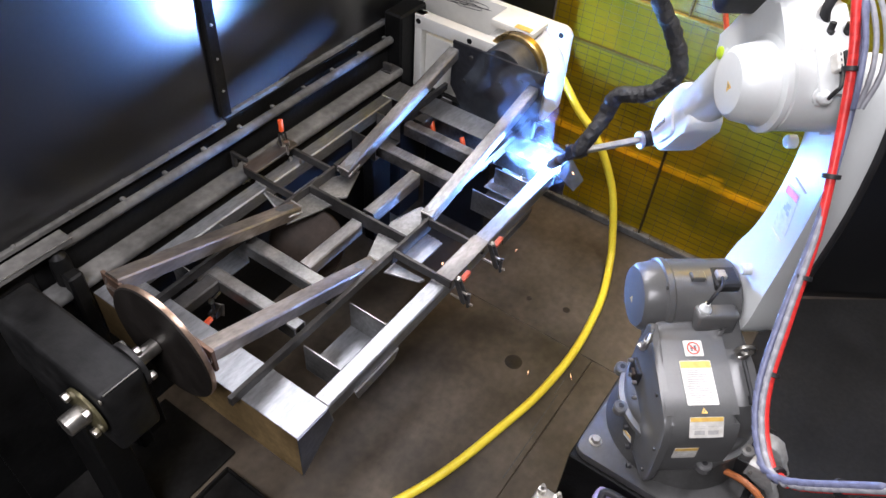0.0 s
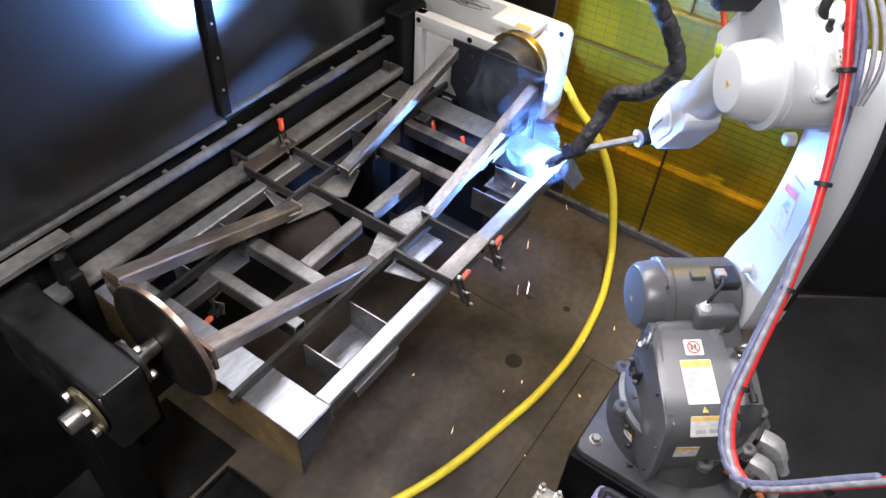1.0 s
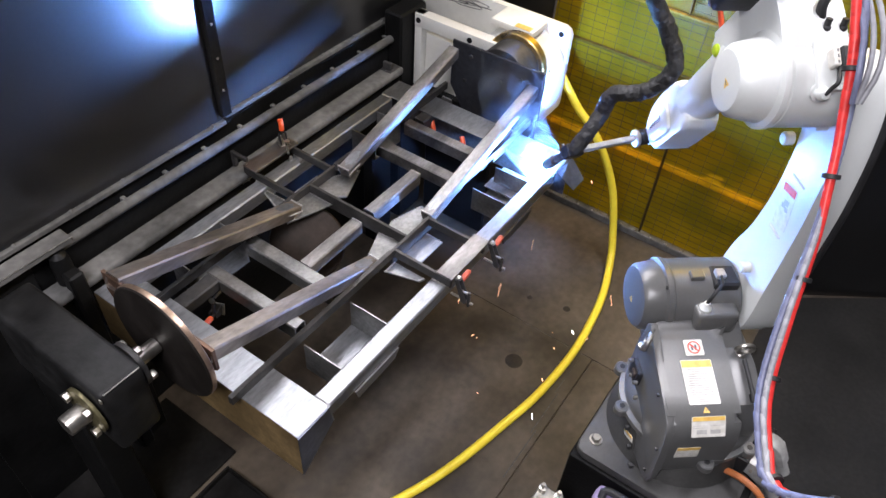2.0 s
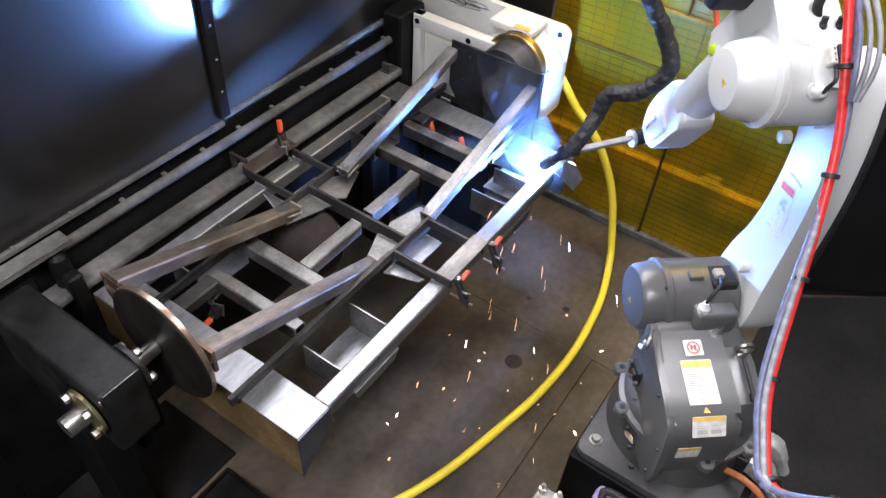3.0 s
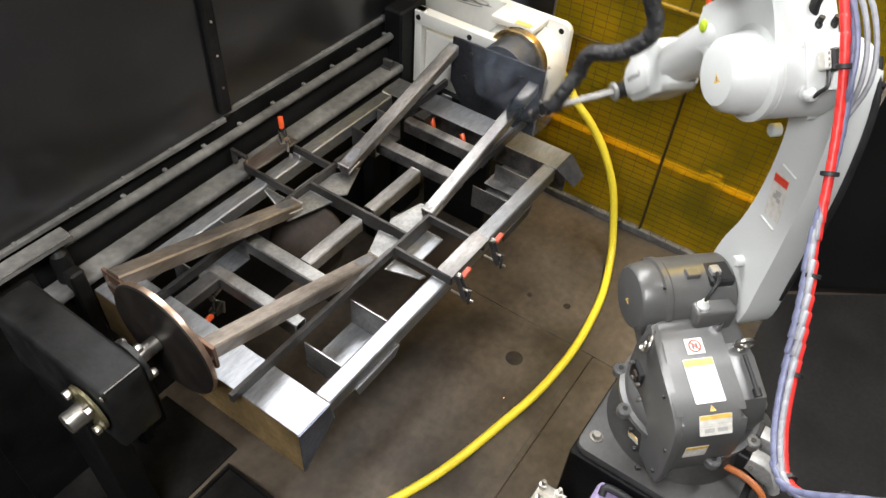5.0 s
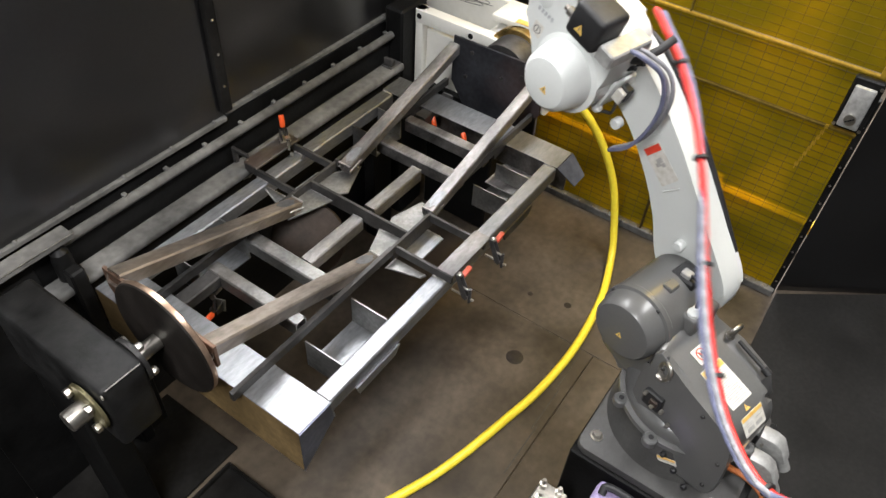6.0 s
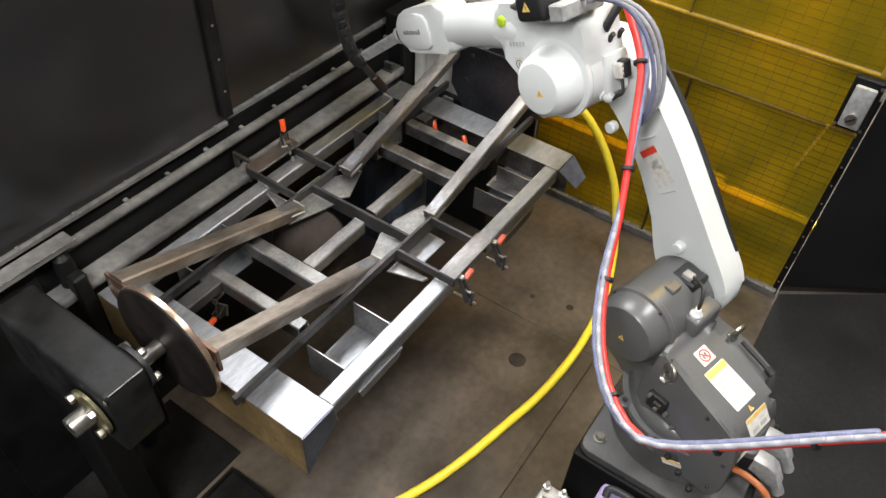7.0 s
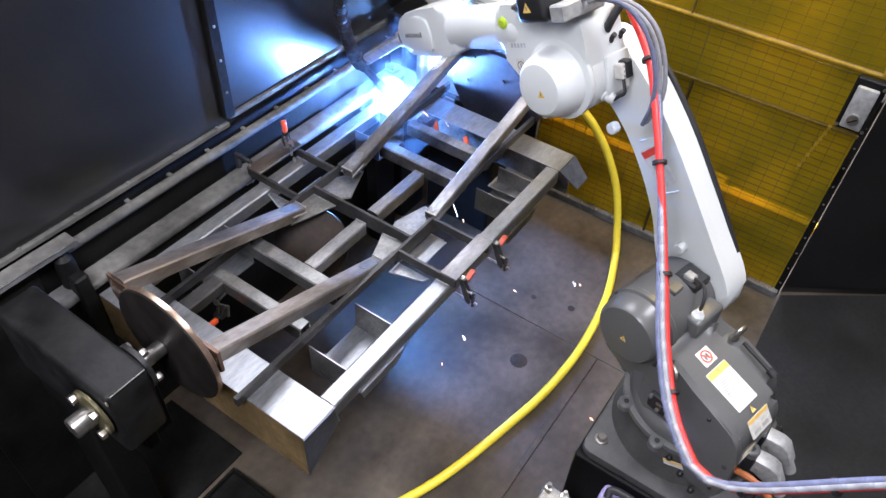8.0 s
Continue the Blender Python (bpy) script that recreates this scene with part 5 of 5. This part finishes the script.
        sweep(bm, [(-0.12, dy + 0.06, 0.19 + dz), (-0.155, dy + 0.045, 0.19 + dz), (-0.20, dy + 0.0, 0.155 + dz), (-0.235, dy - 0.02, 0.09), (-0.245, dy - 0.02, 0.0), (-0.232, dy - 0.01, -0.075), (-0.195, dy * 0.4, -0.13)], 0.0055, 18, 8)
        part("rear_cable", bm, mm, feeder)

    # torch: origin at the wire tip, z up the barrel
    torch = thing_part("torch", r)
    bm = B()
    lathe(bm, [(0.010, 0.012), (0.015, 0.018), (0.0168, 0.04), (0.0168, 0.085), (0.012, 0.09), (0.011, 0.10)], Matrix(), 20)
    part("nozzle", bm, COPPER, torch, "dark copper gas nozzle")
    bm = B()
    rod(bm, (0, 0, -0.003), (0, 0, 0.014), 0.0012, 6)
    part("wire", bm, COPPER, torch)
    bm = B()
    lathe(bm, [(0.011, 0.095), (0.0135, 0.10), (0.0135, 0.15), (0.018, 0.155), (0.018, 0.216), (0.014, 0.22)], Matrix(), 18)
    part("barrel", bm, DARKSTEEL, torch, "dark torch barrel")
    wx, wz = TORCH_W
    bm = B()
    span(bm, (-0.021, -0.021, 0.165), (0.034, 0.021, 0.208), 0.004)
    lathe(bm, [(0.0165, 0.150), (0.0185, 0.153), (0.0185, 0.162), (0.0165, 0.1645)], Matrix(), 16)
    block = part("clamp_block", bm, DARKSTEEL, torch, "dark torch clamp block")
    for y, z in ((0.012, 0.178), (-0.012, 0.178), (0.0, 0.198)):
        bm = B()
        lathe(bm, [(0.005, 0), (0.005, 0.008), (0.003, 0.010)], axis_x(0.034, y, z), 8)
        part("bolt", bm, ZINC, block)
    bm = B()
    a, b = Vector((0.03, 0, 0.185)), Vector((wx * 0.70, 0, 0.185 + (wz - 0.185) * 0.70))
    d = (b - a)
    box(bm, (0.018, 0.036, d.length), Matrix.Translation((a + b) / 2) @ d.to_track_quat("Z", "Y").to_matrix().to_4x4(), 0.003)
    bracket = part("bracket", bm, ALU, torch, "bare aluminium torch bracket")
    bm = B()
    c = Vector((wx * 0.85, 0, 0.185 + (wz - 0.185) * 0.85))
    n = b.lerp(c, 0.3)
    for k in range(6):
        rod(bm, n.lerp(c, k / 6), n.lerp(c, (k + 0.85) / 6), 0.025, 24, None, 0.002)
    rod(bm, n, c, 0.0225, 20)
    part("coupling", bm, RUBBER, torch, "black ribbed torch coupling")
    bm = B()
    rod(bm, b, n, 0.028, 24, None, 0.003)
    part("clamp_ring", bm, ALU, torch, "bare aluminium clamp ring")
    bm = B()
    rod(bm, c, c + (c - b) * 0.7, 0.028, 24, None, 0.004)
    part("flange", bm, ROBOWHITE, torch, "white wrist flange")
    for k in (-1, 1):
        bm = B()
        lathe(bm, [(0.005, 0), (0.005, 0.006)], axis_y(0.02 * k, 0.02, 0.185), 8)
        part("screw", bm, ZINC, bracket)
    bm = B()
    bmesh.ops.create_icosphere(bm, subdivisions=3, radius=0.0145)
    arc = part("arc", bm, ARC, torch, "blinding blue-white welding arc")
    return r, tur, arm, fore, torch, arc


def thing_part(name, parent):
    ob = new(name)
    ob.parent = parent
    return ob


TIP_A, GRIP_A, TIP_B, GRIP_B = Vector((1.822, 0.752, 0.832)), Vector((1.765, 0.642, 0.988)), Vector((1.812, 1.424, 0.832)), Vector((1.725, 1.505, 1.0))
WRIST_A, WRIST_B = Vector((1.960, 0.425, 1.060)), Vector((1.762, 1.260, 1.181))


def torch_frame(tip, grip, wrist):
    z = (grip - tip).normalized()
    x = wrist - tip
    x = (x - z * x.dot(z)).normalized()
    y = z.cross(x)
    return Matrix(((x.x, y.x, z.x, tip.x), (x.y, y.y, z.y, tip.y), (x.z, y.z, z.z, tip.z), (0, 0, 0, 1)))


_w = torch_frame(TIP_B, GRIP_B, WRIST_B).inverted() @ WRIST_B
TORCH_W = (_w.x, _w.z)
ROBOT, TURRET, UPPER, FORE, TORCH, ARCBALL = build_robot()


# items on and by the pedestal
def build_pedestal_items():
    c = thing("plastic_case", "lilac plastic case with a black handle beside the pedestal", "case", (1.09, 0.055, 0.33))
    bm = B()
    span(bm, (-0.08, -0.07, -0.15), (0.08, 0.07, 0.05), 0.02, 3)
    part("shell", bm, LILAC, c)
    bm = B()
    sweep(bm, [(0.03, 0.045, 0.05), (0.05, 0.04, 0.07), (0.05, -0.04, 0.07), (0.03, -0.045, 0.05)], 0.012, 14, 10)
    part("handle", bm, RUBBER, c, "black handle")
    s = thing("case_stand", "black steel stand under the plastic case", "stand", (1.09, 0.055, 0))
    bm = B()
    span(bm, (-0.09, -0.08, 0), (0.09, 0.08, 0.179), 0.004)
    part("body", bm, BLACK_PAINT, s)
    v = thing("torch_cleaner", "small metal torch cleaning unit on a stand", "tool unit", (1.04, 0.225, 0))
    bm = B()
    span(bm, (-0.05, -0.05, 0), (0.05, 0.05, 0.30), 0.004)
    part("stand", bm, BLACK_PAINT, v)
    bm = B()
    span(bm, (-0.04, -0.045, 0.30), (0.04, 0.045, 0.34), 0.004)
    part("block", bm, ZINC, v)
    for x, y in ((-0.02, 0.02), (0.025, -0.02), (0.02, 0.03)):
        bm = B()
        lathe(bm, [(0.012, 0.34), (0.012, 0.36), (0.006, 0.362), (0.006, 0.38)], Matrix.Translation((x, y, 0)), 12)
        part("nozzle_tool", bm, ZINC, v)


build_pedestal_items()

# ---------------------------------------------------------------- motion
# shoulder turn, arm lean and forearm pitch in degrees
JOINTS = ((0, 38.6, 0.2, -55.0), (1.5, 39.5, 0.8, -55.2), (3.5, 40.7, 1.6, -55.5), (4.7, 40.8, 2.1, -55.8), (5.0, 45.0, 3.0, -44.0),
          (5.4, 60.0, 8.0, -5.0), (5.8, 71.5, 17.5, 20.0), (6.0, 75.5, 41.0, 18.0), (6.2, 76.2, 42.7, 2.0), (6.4, 76.3, 42.7, -23.5), (6.7, 76.27, 42.74, -24.5), (8, 76.27, 42.74, -24.5))
# torch attitude: 0 at the first seam, 1 at the second
TURN = ((0, 0.0), (4.7, 0.0), (5.0, 0.05), (5.4, 0.4), (5.8, 0.75), (6.0, 0.88), (6.2, 0.96), (6.4, 1.0), (8, 1.0))


def at_time(rows, t):
    for a, b in zip(rows, rows[1:]):
        if t <= b[0]:
            u = (t - a[0]) / (b[0] - a[0])
            return [p + (q - p) * u for p, q in zip(a[1:], b[1:])]
    return list(rows[-1][1:])


def turret_pose(a1):
    return Matrix.Rotation(radians(a1), 4, "Z")


def shoulder(a1):
    return turret_pose(a1) @ Matrix.Translation((J2X, 0, J2Z))


def arm_pose(a1, a2):
    return shoulder(a1) @ Matrix.Rotation(radians(a2), 4, "Y")


def fore_pose(a1, a2, a3):
    elbow = arm_pose(a1, a2) @ Vector((0, 0, LARM))
    return Matrix.Translation(elbow) @ turret_pose(a1) @ Matrix.Rotation(radians(-a3), 4, "Y")


def wrist_at(m):
    return m @ Vector((LFORE, 0, HFORE))


OFF = Vector((RX, RY, 0))
REL_A = fore_pose(38.6, 0.2, -55.0).to_quaternion().inverted() @ torch_frame(TIP_A, GRIP_A, WRIST_A).to_quaternion()
REL_B = fore_pose(76.27, 42.74, -24.5).to_quaternion().inverted() @ torch_frame(TIP_B, GRIP_B, WRIST_B).to_quaternion()


def torch_pose(t):
    m = fore_pose(*at_time(JOINTS, t))
    q = m.to_quaternion() @ REL_A.slerp(REL_B, at_time(TURN, t)[0])
    w = q @ Vector((TORCH_W[0], 0, TORCH_W[1]))
    return Matrix.Translation(wrist_at(m) - w + SETTLE * (1 - at_time(TURN, t)[0])) @ q.to_matrix().to_4x4()


SETTLE = Vector((0, 0, 0))
SETTLE = TIP_A - OFF - torch_pose(0).translation


HOSE = []


def hose_row(t, *pts):
    HOSE.append((t, pts))


def chain_pieces(name, label, category, material, r, count, rows, shift=(0, 0, 0), crinkle=0.0, ties=(), cloth=False):
    """A bending line built from short rigid pieces; rows of (seconds, points)."""
    line = thing(name, label, category)
    paths = []
    for t, pts in rows:
        paths.append((t, [p + Vector(shift) * math.cos(math.pi * min(1, 1.6 * i / count)) for i, p in enumerate(smooth_path(pts, count))]))
    longest = max((a - b).length for _, p in paths for a, b in zip(p, p[1:]))
    n = longest * 1.25 / 2
    bm = B()
    prof = [(r * 0.5, -n - r * 0.5), (r * 0.9, -n)] + [(r * (1 + (0 if cloth else crinkle) * math.sin(2.1 * k)), -n + r * 0.4 + (2 * n - r * 0.8) * k / 8) for k in range(9)] + [(r * 0.9, n), (r * 0.5, n + r * 0.5)]
    lathe(bm, prof, Matrix(), 12)
    for v in bm.verts:
        v.co *= 1 + crinkle * noise.noise(v.co * (38 if cloth else 60))
    mesh = mesh_of("piece", bm, material)
    wild = random.Random(5)
    for k in range(count):
        roll = Matrix.Rotation(wild.uniform(0, 6.28) if cloth else 0, 4, "Z") @ Matrix.Rotation(radians(wild.uniform(-9, 9)) if cloth else 0, 4, "X")
        ob = new("piece", mesh)
        ob.parent = line
        poses = []
        for t, p in paths:
            d = p[k + 1] - p[k]
            poses.append((t, Matrix.Translation((p[k] + p[k + 1]) / 2) @ d.to_track_quat("Z", "Y").to_matrix().to_4x4() @ roll))
        walk(ob, poses)
        if k in ties:
            bm = B()
            lathe(bm, [(r * 1.5, -0.005), (r * 1.9, -0.004), (r * 1.9, 0.004), (r * 1.5, 0.005)], Matrix(), 12)
            band = part("cable_tie", bm, RUBBER, line, "black cable tie")
            walk(band, poses)
    return line


def motions():
    times = sorted({round(0.1 * k, 1) for k in range(47, 66)} | {0, 0.75, 1.5, 2.5, 3.5, 4.2, 8})
    rows = {n: [] for n in "uafw"}
    for t in times:
        a1, a2, a3 = at_time(JOINTS, t)
        rows["u"].append((t, turret_pose(a1)))
        rows["a"].append((t, arm_pose(a1, a2)))
        rows["f"].append((t, fore_pose(a1, a2, a3)))
        rows["w"].append((t, torch_pose(t)))
    for ob, n in ((TURRET, "u"), (UPPER, "a"), (FORE, "f"), (TORCH, "w")):
        walk(ob, rows[n])
    lit, drawn_in = Matrix.Translation((0, 0, -0.006)), Matrix.Translation((0, 0, 0.060))
    walk(ARCBALL, [(0, lit), (4.74, lit), (4.78, drawn_in), (7.03, drawn_in), (7.08, lit), (8, lit)])

    # hoses from the feeder down to the floor side
    hose_row(0, (1.52, 0.08, 1.75), (1.47, 0.04, 1.67), (1.41, -0.00, 1.56), (1.31, -0.05, 1.40), (1.20, -0.08, 1.26), (1.08, -0.11, 1.15), (0.99, -0.16, 1.10), (0.94, -0.21, 1.12), (0.91, -0.32, 1.27))
    hose_row(1, (1.52, 0.09, 1.75), (1.45, 0.03, 1.62), (1.35, -0.02, 1.46), (1.24, -0.05, 1.31), (1.13, -0.06, 1.19), (1.04, -0.07, 1.11), (0.96, -0.11, 1.07), (0.91, -0.17, 1.10), (0.92, -0.31, 1.27))
    hose_row(1.5, (1.52, 0.08, 1.75), (1.47, 0.04, 1.67), (1.41, -0.00, 1.55), (1.31, -0.05, 1.40), (1.20, -0.08, 1.26), (1.08, -0.11, 1.15), (0.99, -0.16, 1.10), (0.92, -0.21, 1.11), (0.88, -0.33, 1.25))
    hose_row(3, (1.52, 0.09, 1.75), (1.46, 0.04, 1.65), (1.40, -0.01, 1.53), (1.30, -0.05, 1.39), (1.20, -0.08, 1.26), (1.09, -0.11, 1.16), (1.00, -0.15, 1.11), (0.92, -0.20, 1.10), (0.88, -0.33, 1.25))
    hose_row(3.5, (1.52, 0.10, 1.75), (1.46, 0.05, 1.66), (1.41, 0.02, 1.55), (1.32, -0.03, 1.41), (1.20, -0.04, 1.27), (1.08, -0.07, 1.14), (0.97, -0.12, 1.09), (0.92, -0.17, 1.10), (0.91, -0.32, 1.27))
    hose_row(4.5, (1.52, 0.09, 1.74), (1.47, 0.05, 1.67), (1.41, -0.00, 1.55), (1.31, -0.05, 1.40), (1.21, -0.08, 1.28), (1.09, -0.11, 1.15), (0.98, -0.15, 1.10), (0.93, -0.20, 1.11), (0.90, -0.32, 1.26))
    hose_row(5.8, (1.57, 0.21, 1.68), (1.53, 0.14, 1.62), (1.47, 0.08, 1.54), (1.39, -0.00, 1.44), (1.27, -0.09, 1.32), (1.15, -0.16, 1.22), (1.02, -0.21, 1.14), (0.91, -0.27, 1.11), (0.87, -0.37, 1.25))
    hose_row(6, (1.72, 0.50, 1.50), (1.65, 0.39, 1.43), (1.55, 0.29, 1.36), (1.43, 0.20, 1.28), (1.30, 0.11, 1.17), (1.17, 0.02, 1.09), (1.04, -0.09, 1.03), (0.95, -0.22, 1.03), (0.91, -0.37, 1.22))
    hose_row(6.2, (1.69, 0.56, 1.49), (1.63, 0.46, 1.42), (1.52, 0.37, 1.35), (1.40, 0.28, 1.26), (1.27, 0.17, 1.15), (1.14, 0.05, 1.07), (1.05, -0.08, 1.04), (0.99, -0.22, 1.06), (0.94, -0.35, 1.24))
    hose_row(6.5, (1.70, 0.57, 1.50), (1.63, 0.46, 1.42), (1.53, 0.37, 1.36), (1.41, 0.27, 1.26), (1.28, 0.16, 1.15), (1.14, 0.07, 1.07), (0.99, -0.03, 0.99), (0.89, -0.13, 0.98), (0.89, -0.38, 1.20))
    hose_row(7, (1.70, 0.58, 1.51), (1.62, 0.48, 1.42), (1.50, 0.42, 1.33), (1.34, 0.35, 1.20), (1.20, 0.30, 1.10), (1.07, 0.23, 1.03), (0.97, 0.13, 0.99), (0.94, 0.01, 1.01), (1.00, -0.29, 1.27))
    hose_row(7.5, (1.70, 0.58, 1.51), (1.63, 0.47, 1.43), (1.53, 0.38, 1.37), (1.41, 0.27, 1.26), (1.29, 0.16, 1.16), (1.17, 0.06, 1.09), (1.06, -0.07, 1.05), (0.99, -0.21, 1.06), (0.95, -0.35, 1.24))
    hose_row(8, (1.70, 0.58, 1.51), (1.63, 0.47, 1.43), (1.53, 0.39, 1.36), (1.40, 0.29, 1.25), (1.27, 0.20, 1.15), (1.13, 0.11, 1.06), (1.00, 0.01, 1.00), (0.93, -0.11, 1.00), (0.95, -0.34, 1.24))
    chain_pieces("red_hose", "red rubber hose hanging from the robot forearm", "hose", REDHOSE, 0.0092, 34, HOSE, ties=(3, 9, 15, 21, 27, 31))
    chain_pieces("blue_cable", "blue-grey cable tied along the red hose", "cable", BLUECABLE, 0.0075, 34, HOSE, (0.006, -0.017, -0.004))
    chain_pieces("grey_cable", "thin grey cable tied along the red hose", "cable", GREYCABLE, 0.006, 34, HOSE, (0.013, -0.006, -0.012))
    a = [(1.76, 0.615, 1.0), (1.806, 0.603, 1.03), (1.837, 0.601, 1.103), (1.847, 0.588, 1.168), (1.846, 0.493, 1.219),
         (1.861, 0.438, 1.302), (1.866, 0.481, 1.395), (1.841, 0.543, 1.497), (1.788, 0.537, 1.633)]
    b = [(1.713, 1.504, 1.022), (1.704, 1.508, 1.05), (1.685, 1.512, 1.113), (1.656, 1.5, 1.228), (1.647, 1.438, 1.361),
         (1.686, 1.296, 1.474), (1.71, 1.117, 1.532), (1.745, 0.956, 1.535), (1.733, 0.839, 1.511)]
    hub = Vector((RX, RY, 0))
    sleeve, t0, t1 = [], torch_pose(0), torch_pose(8)
    own_a = [t0.inverted() @ (Vector(p) - hub) for p in a]
    own_b = [t1.inverted() @ (Vector(p) - hub) for p in b]
    own_a[0] = own_b[0] = Vector((0, 0, 0.212))
    own_a[1] = own_a[0].lerp(own_a[2], 0.4) + Vector((0, 0, 0.012))
    for t in times:
        u = at_time(TURN, t)[0]
        m = torch_pose(t)
        sleeve.append((t, [hub + m @ p.lerp(q, u) for p, q in zip(own_a, own_b)]))
    chain_pieces("torch_sleeve", "black padded cloth sleeve over the torch cable", "cable sleeve", SLEEVE, 0.0235, 30, sleeve, crinkle=0.2, cloth=True)

    # fume shells imitating lens glow about the arc, and wisps that rise from it
    tips = [(t, Matrix.Translation(hub + torch_pose(t).translation + Vector((0, 0, 0.004)))) for t in times]
    cloud = thing("arc_glow_fume", "thin pale fume shells imitating lens glow round the arc", "fume")
    for radius, material in ((0.030, FUME_GLOW_CORE), (0.046, FUME_GLOW_NEAR), (0.072, FUME_GLOW_MID)):
        bm = B()
        bmesh.ops.create_icosphere(bm, subdivisions=4, radius=radius)
        for v in bm.verts:
            v.co *= 1 + 0.22 * noise.noise(v.co * 22)
        for fc in bm.faces:
            fc.smooth = True
        walk(part("haze", bm, material, cloud), tips)
    # Shells set toward the eye imitate lens bloom at the second seam.
    burst = thing("bloom_fume", "round blue-lit fume puff imitating lens bloom at the second seam", "fume")
    for radius, material in ((0.064, FUME_BLOOM_BALL), (0.115, FUME_BLOOM_VEIL), (0.23, FUME_BLOOM_WIDE)):
        bm = B()
        bmesh.ops.create_icosphere(bm, subdivisions=4, radius=radius)
        for v in bm.verts:
            v.co *= 1 + 0.12 * noise.noise(v.co * 20)
        for fc in bm.faces:
            fc.smooth = True
        low, up = Matrix.Translation(TIP_B + Vector((0, 0, -1.1))), Matrix.Translation(TIP_B + Vector((-0.02, -0.016, 0.028)))
        walk(part("haze", bm, material, burst), [(0, low), (6.9, low), (7.1, up), (8, up)])
    rnd = random.Random(21)
    for k in range(6):
        late = k >= 4
        tip = TIP_B if late else TIP_A
        wisp = thing("smoke_wisp", "drifting wisp of blue-lit welding smoke", "smoke", group="smoke wisps")
        bm = B()
        bmesh.ops.create_icosphere(bm, subdivisions=4, radius=0.075 + 0.012 * k % 0.05)
        for v in bm.verts:
            v.co = Vector((v.co.x, v.co.y, v.co.z * 1.35)) * (1 + 0.55 * noise.noise(v.co * 14 + Vector((k * 7.1, 0, 0))))
        for fc in bm.faces:
            fc.smooth = True
        puff = part("puff", bm, FUME_PUFF, wisp)
        base = tip + (Vector((0.05 - 0.03 * (k - 4), 0.08, 0.05)) if late else Vector((0.02 + 0.02 * k, 0.07 + 0.055 * k, 0.06 + 0.04 * k)))
        rows = []
        for t in (0, 0.5, 1, 1.5, 2, 2.5, 3, 3.5, 4, 4.7, 5.5, 6.2, 6.95, 7.12, 7.5, 8):
            drift = Vector((0.015 * math.sin(1.7 * t + k), 0.015 * math.cos(1.3 * t + 2 * k), 0.018 * math.sin(2.1 * t + 3 * k)))
            if late:
                rise = Vector((0, 0, -1.2)) if t < 7 else Vector((0, 0.02, 0.07 * (k - 4) + 0.05 * (t - 7.1)))
            else:
                rise = Vector((0, 0, 0)) if t <= 4.7 else Vector((0.0, 0.1, 0.75)) * (t - 4.7)
            rows.append((t, Matrix.Translation(base + drift + rise) @ Matrix.Rotation(0.35 * t + k, 4, "Z")))
        walk(puff, rows)

    # sparks: each leaves the weld once, falls, skips on the floor and goes out in its joint
    streaks = []
    for material, r, n in ((SPARKWHITE, 0.0013, 0.008), (SPARK, 0.0013, 0.005), (SPARK, 0.0014, 0.004), (SPARK, 0.0013, 0.002)):
        bm = B()
        lathe(bm, [(r * 0.3, -n - r), (r, -n), (r, n), (r * 0.3, n + r)], Matrix(), 7)
        streaks.append(mesh_of("droplet", bm, material))
    shower = thing("spark_shower", "bright orange-white sparks falling from the weld", "sparks")
    for k in range(136):
        late, burst_on = 84 <= k < 104, k >= 104
        t0 = 7.12 + 0.85 * (k - 84) / 20 if late else 0.02 + 4.68 * (k + rnd.random()) / 84 - 0.5
        t0 = rnd.uniform(2.3, 2.75) if burst_on else t0
        src = (TIP_B + Vector((0, 0, -0.002))) if late else Vector((TIP_A.x - 0.02 * max(0, t0) / 4.7, TIP_A.y + 0.015 * max(0, t0) / 4.7, TIP_A.z - 0.002))
        a = rnd.uniform(2.4, 5.2) if not late else rnd.uniform(3.4, 5.3)
        sp = rnd.uniform(0.2, 1.0) if not late else rnd.uniform(0.5, 1.7)
        a, sp = (rnd.uniform(2.9, 4.3), rnd.uniform(0.4, 1.5)) if burst_on else (a, sp)
        v = Vector((sp * math.cos(a), sp * math.sin(a), rnd.uniform(0.2, 1.3)))
        ob = new("droplet", streaks[rnd.randrange(4)])
        ob.parent = shower
        rest = Matrix.Translation((1.79, 1.443 if late else 0.748, 0.785))
        rows = [(0, rest)] if t0 > 0.05 else []
        if t0 > 0.05:
            rows.append((t0, rest))
        p, u, low = src.copy(), v.copy(), 0.004
        step, t = 0.04, t0
        while t < t0 + 0.95:
            t += step
            p = p + u * step + Vector((0, 0, -4.9)) * step * step
            u.z -= 9.8 * step
            if p.z < low:
                p.z, u.z = low, -0.32 * u.z
                u.x, u.y = u.x * 0.6, u.y * 0.6
            if t >= 0 and t <= 8:
                way = u.to_track_quat("Z", "Y").to_matrix().to_4x4()
                rows.append((t, Matrix.Translation(p) @ way))
        if t < 7.9:
            rows.append((t + 0.1, Matrix.Translation((p.x, p.y, -0.045))))
            rows.append((8, Matrix.Translation((p.x, p.y, -0.045))))
        if rows[0][0] > 0.02:
            rows.insert(0, (0, rows[0][1]))
        walk(ob, rows)


motions()
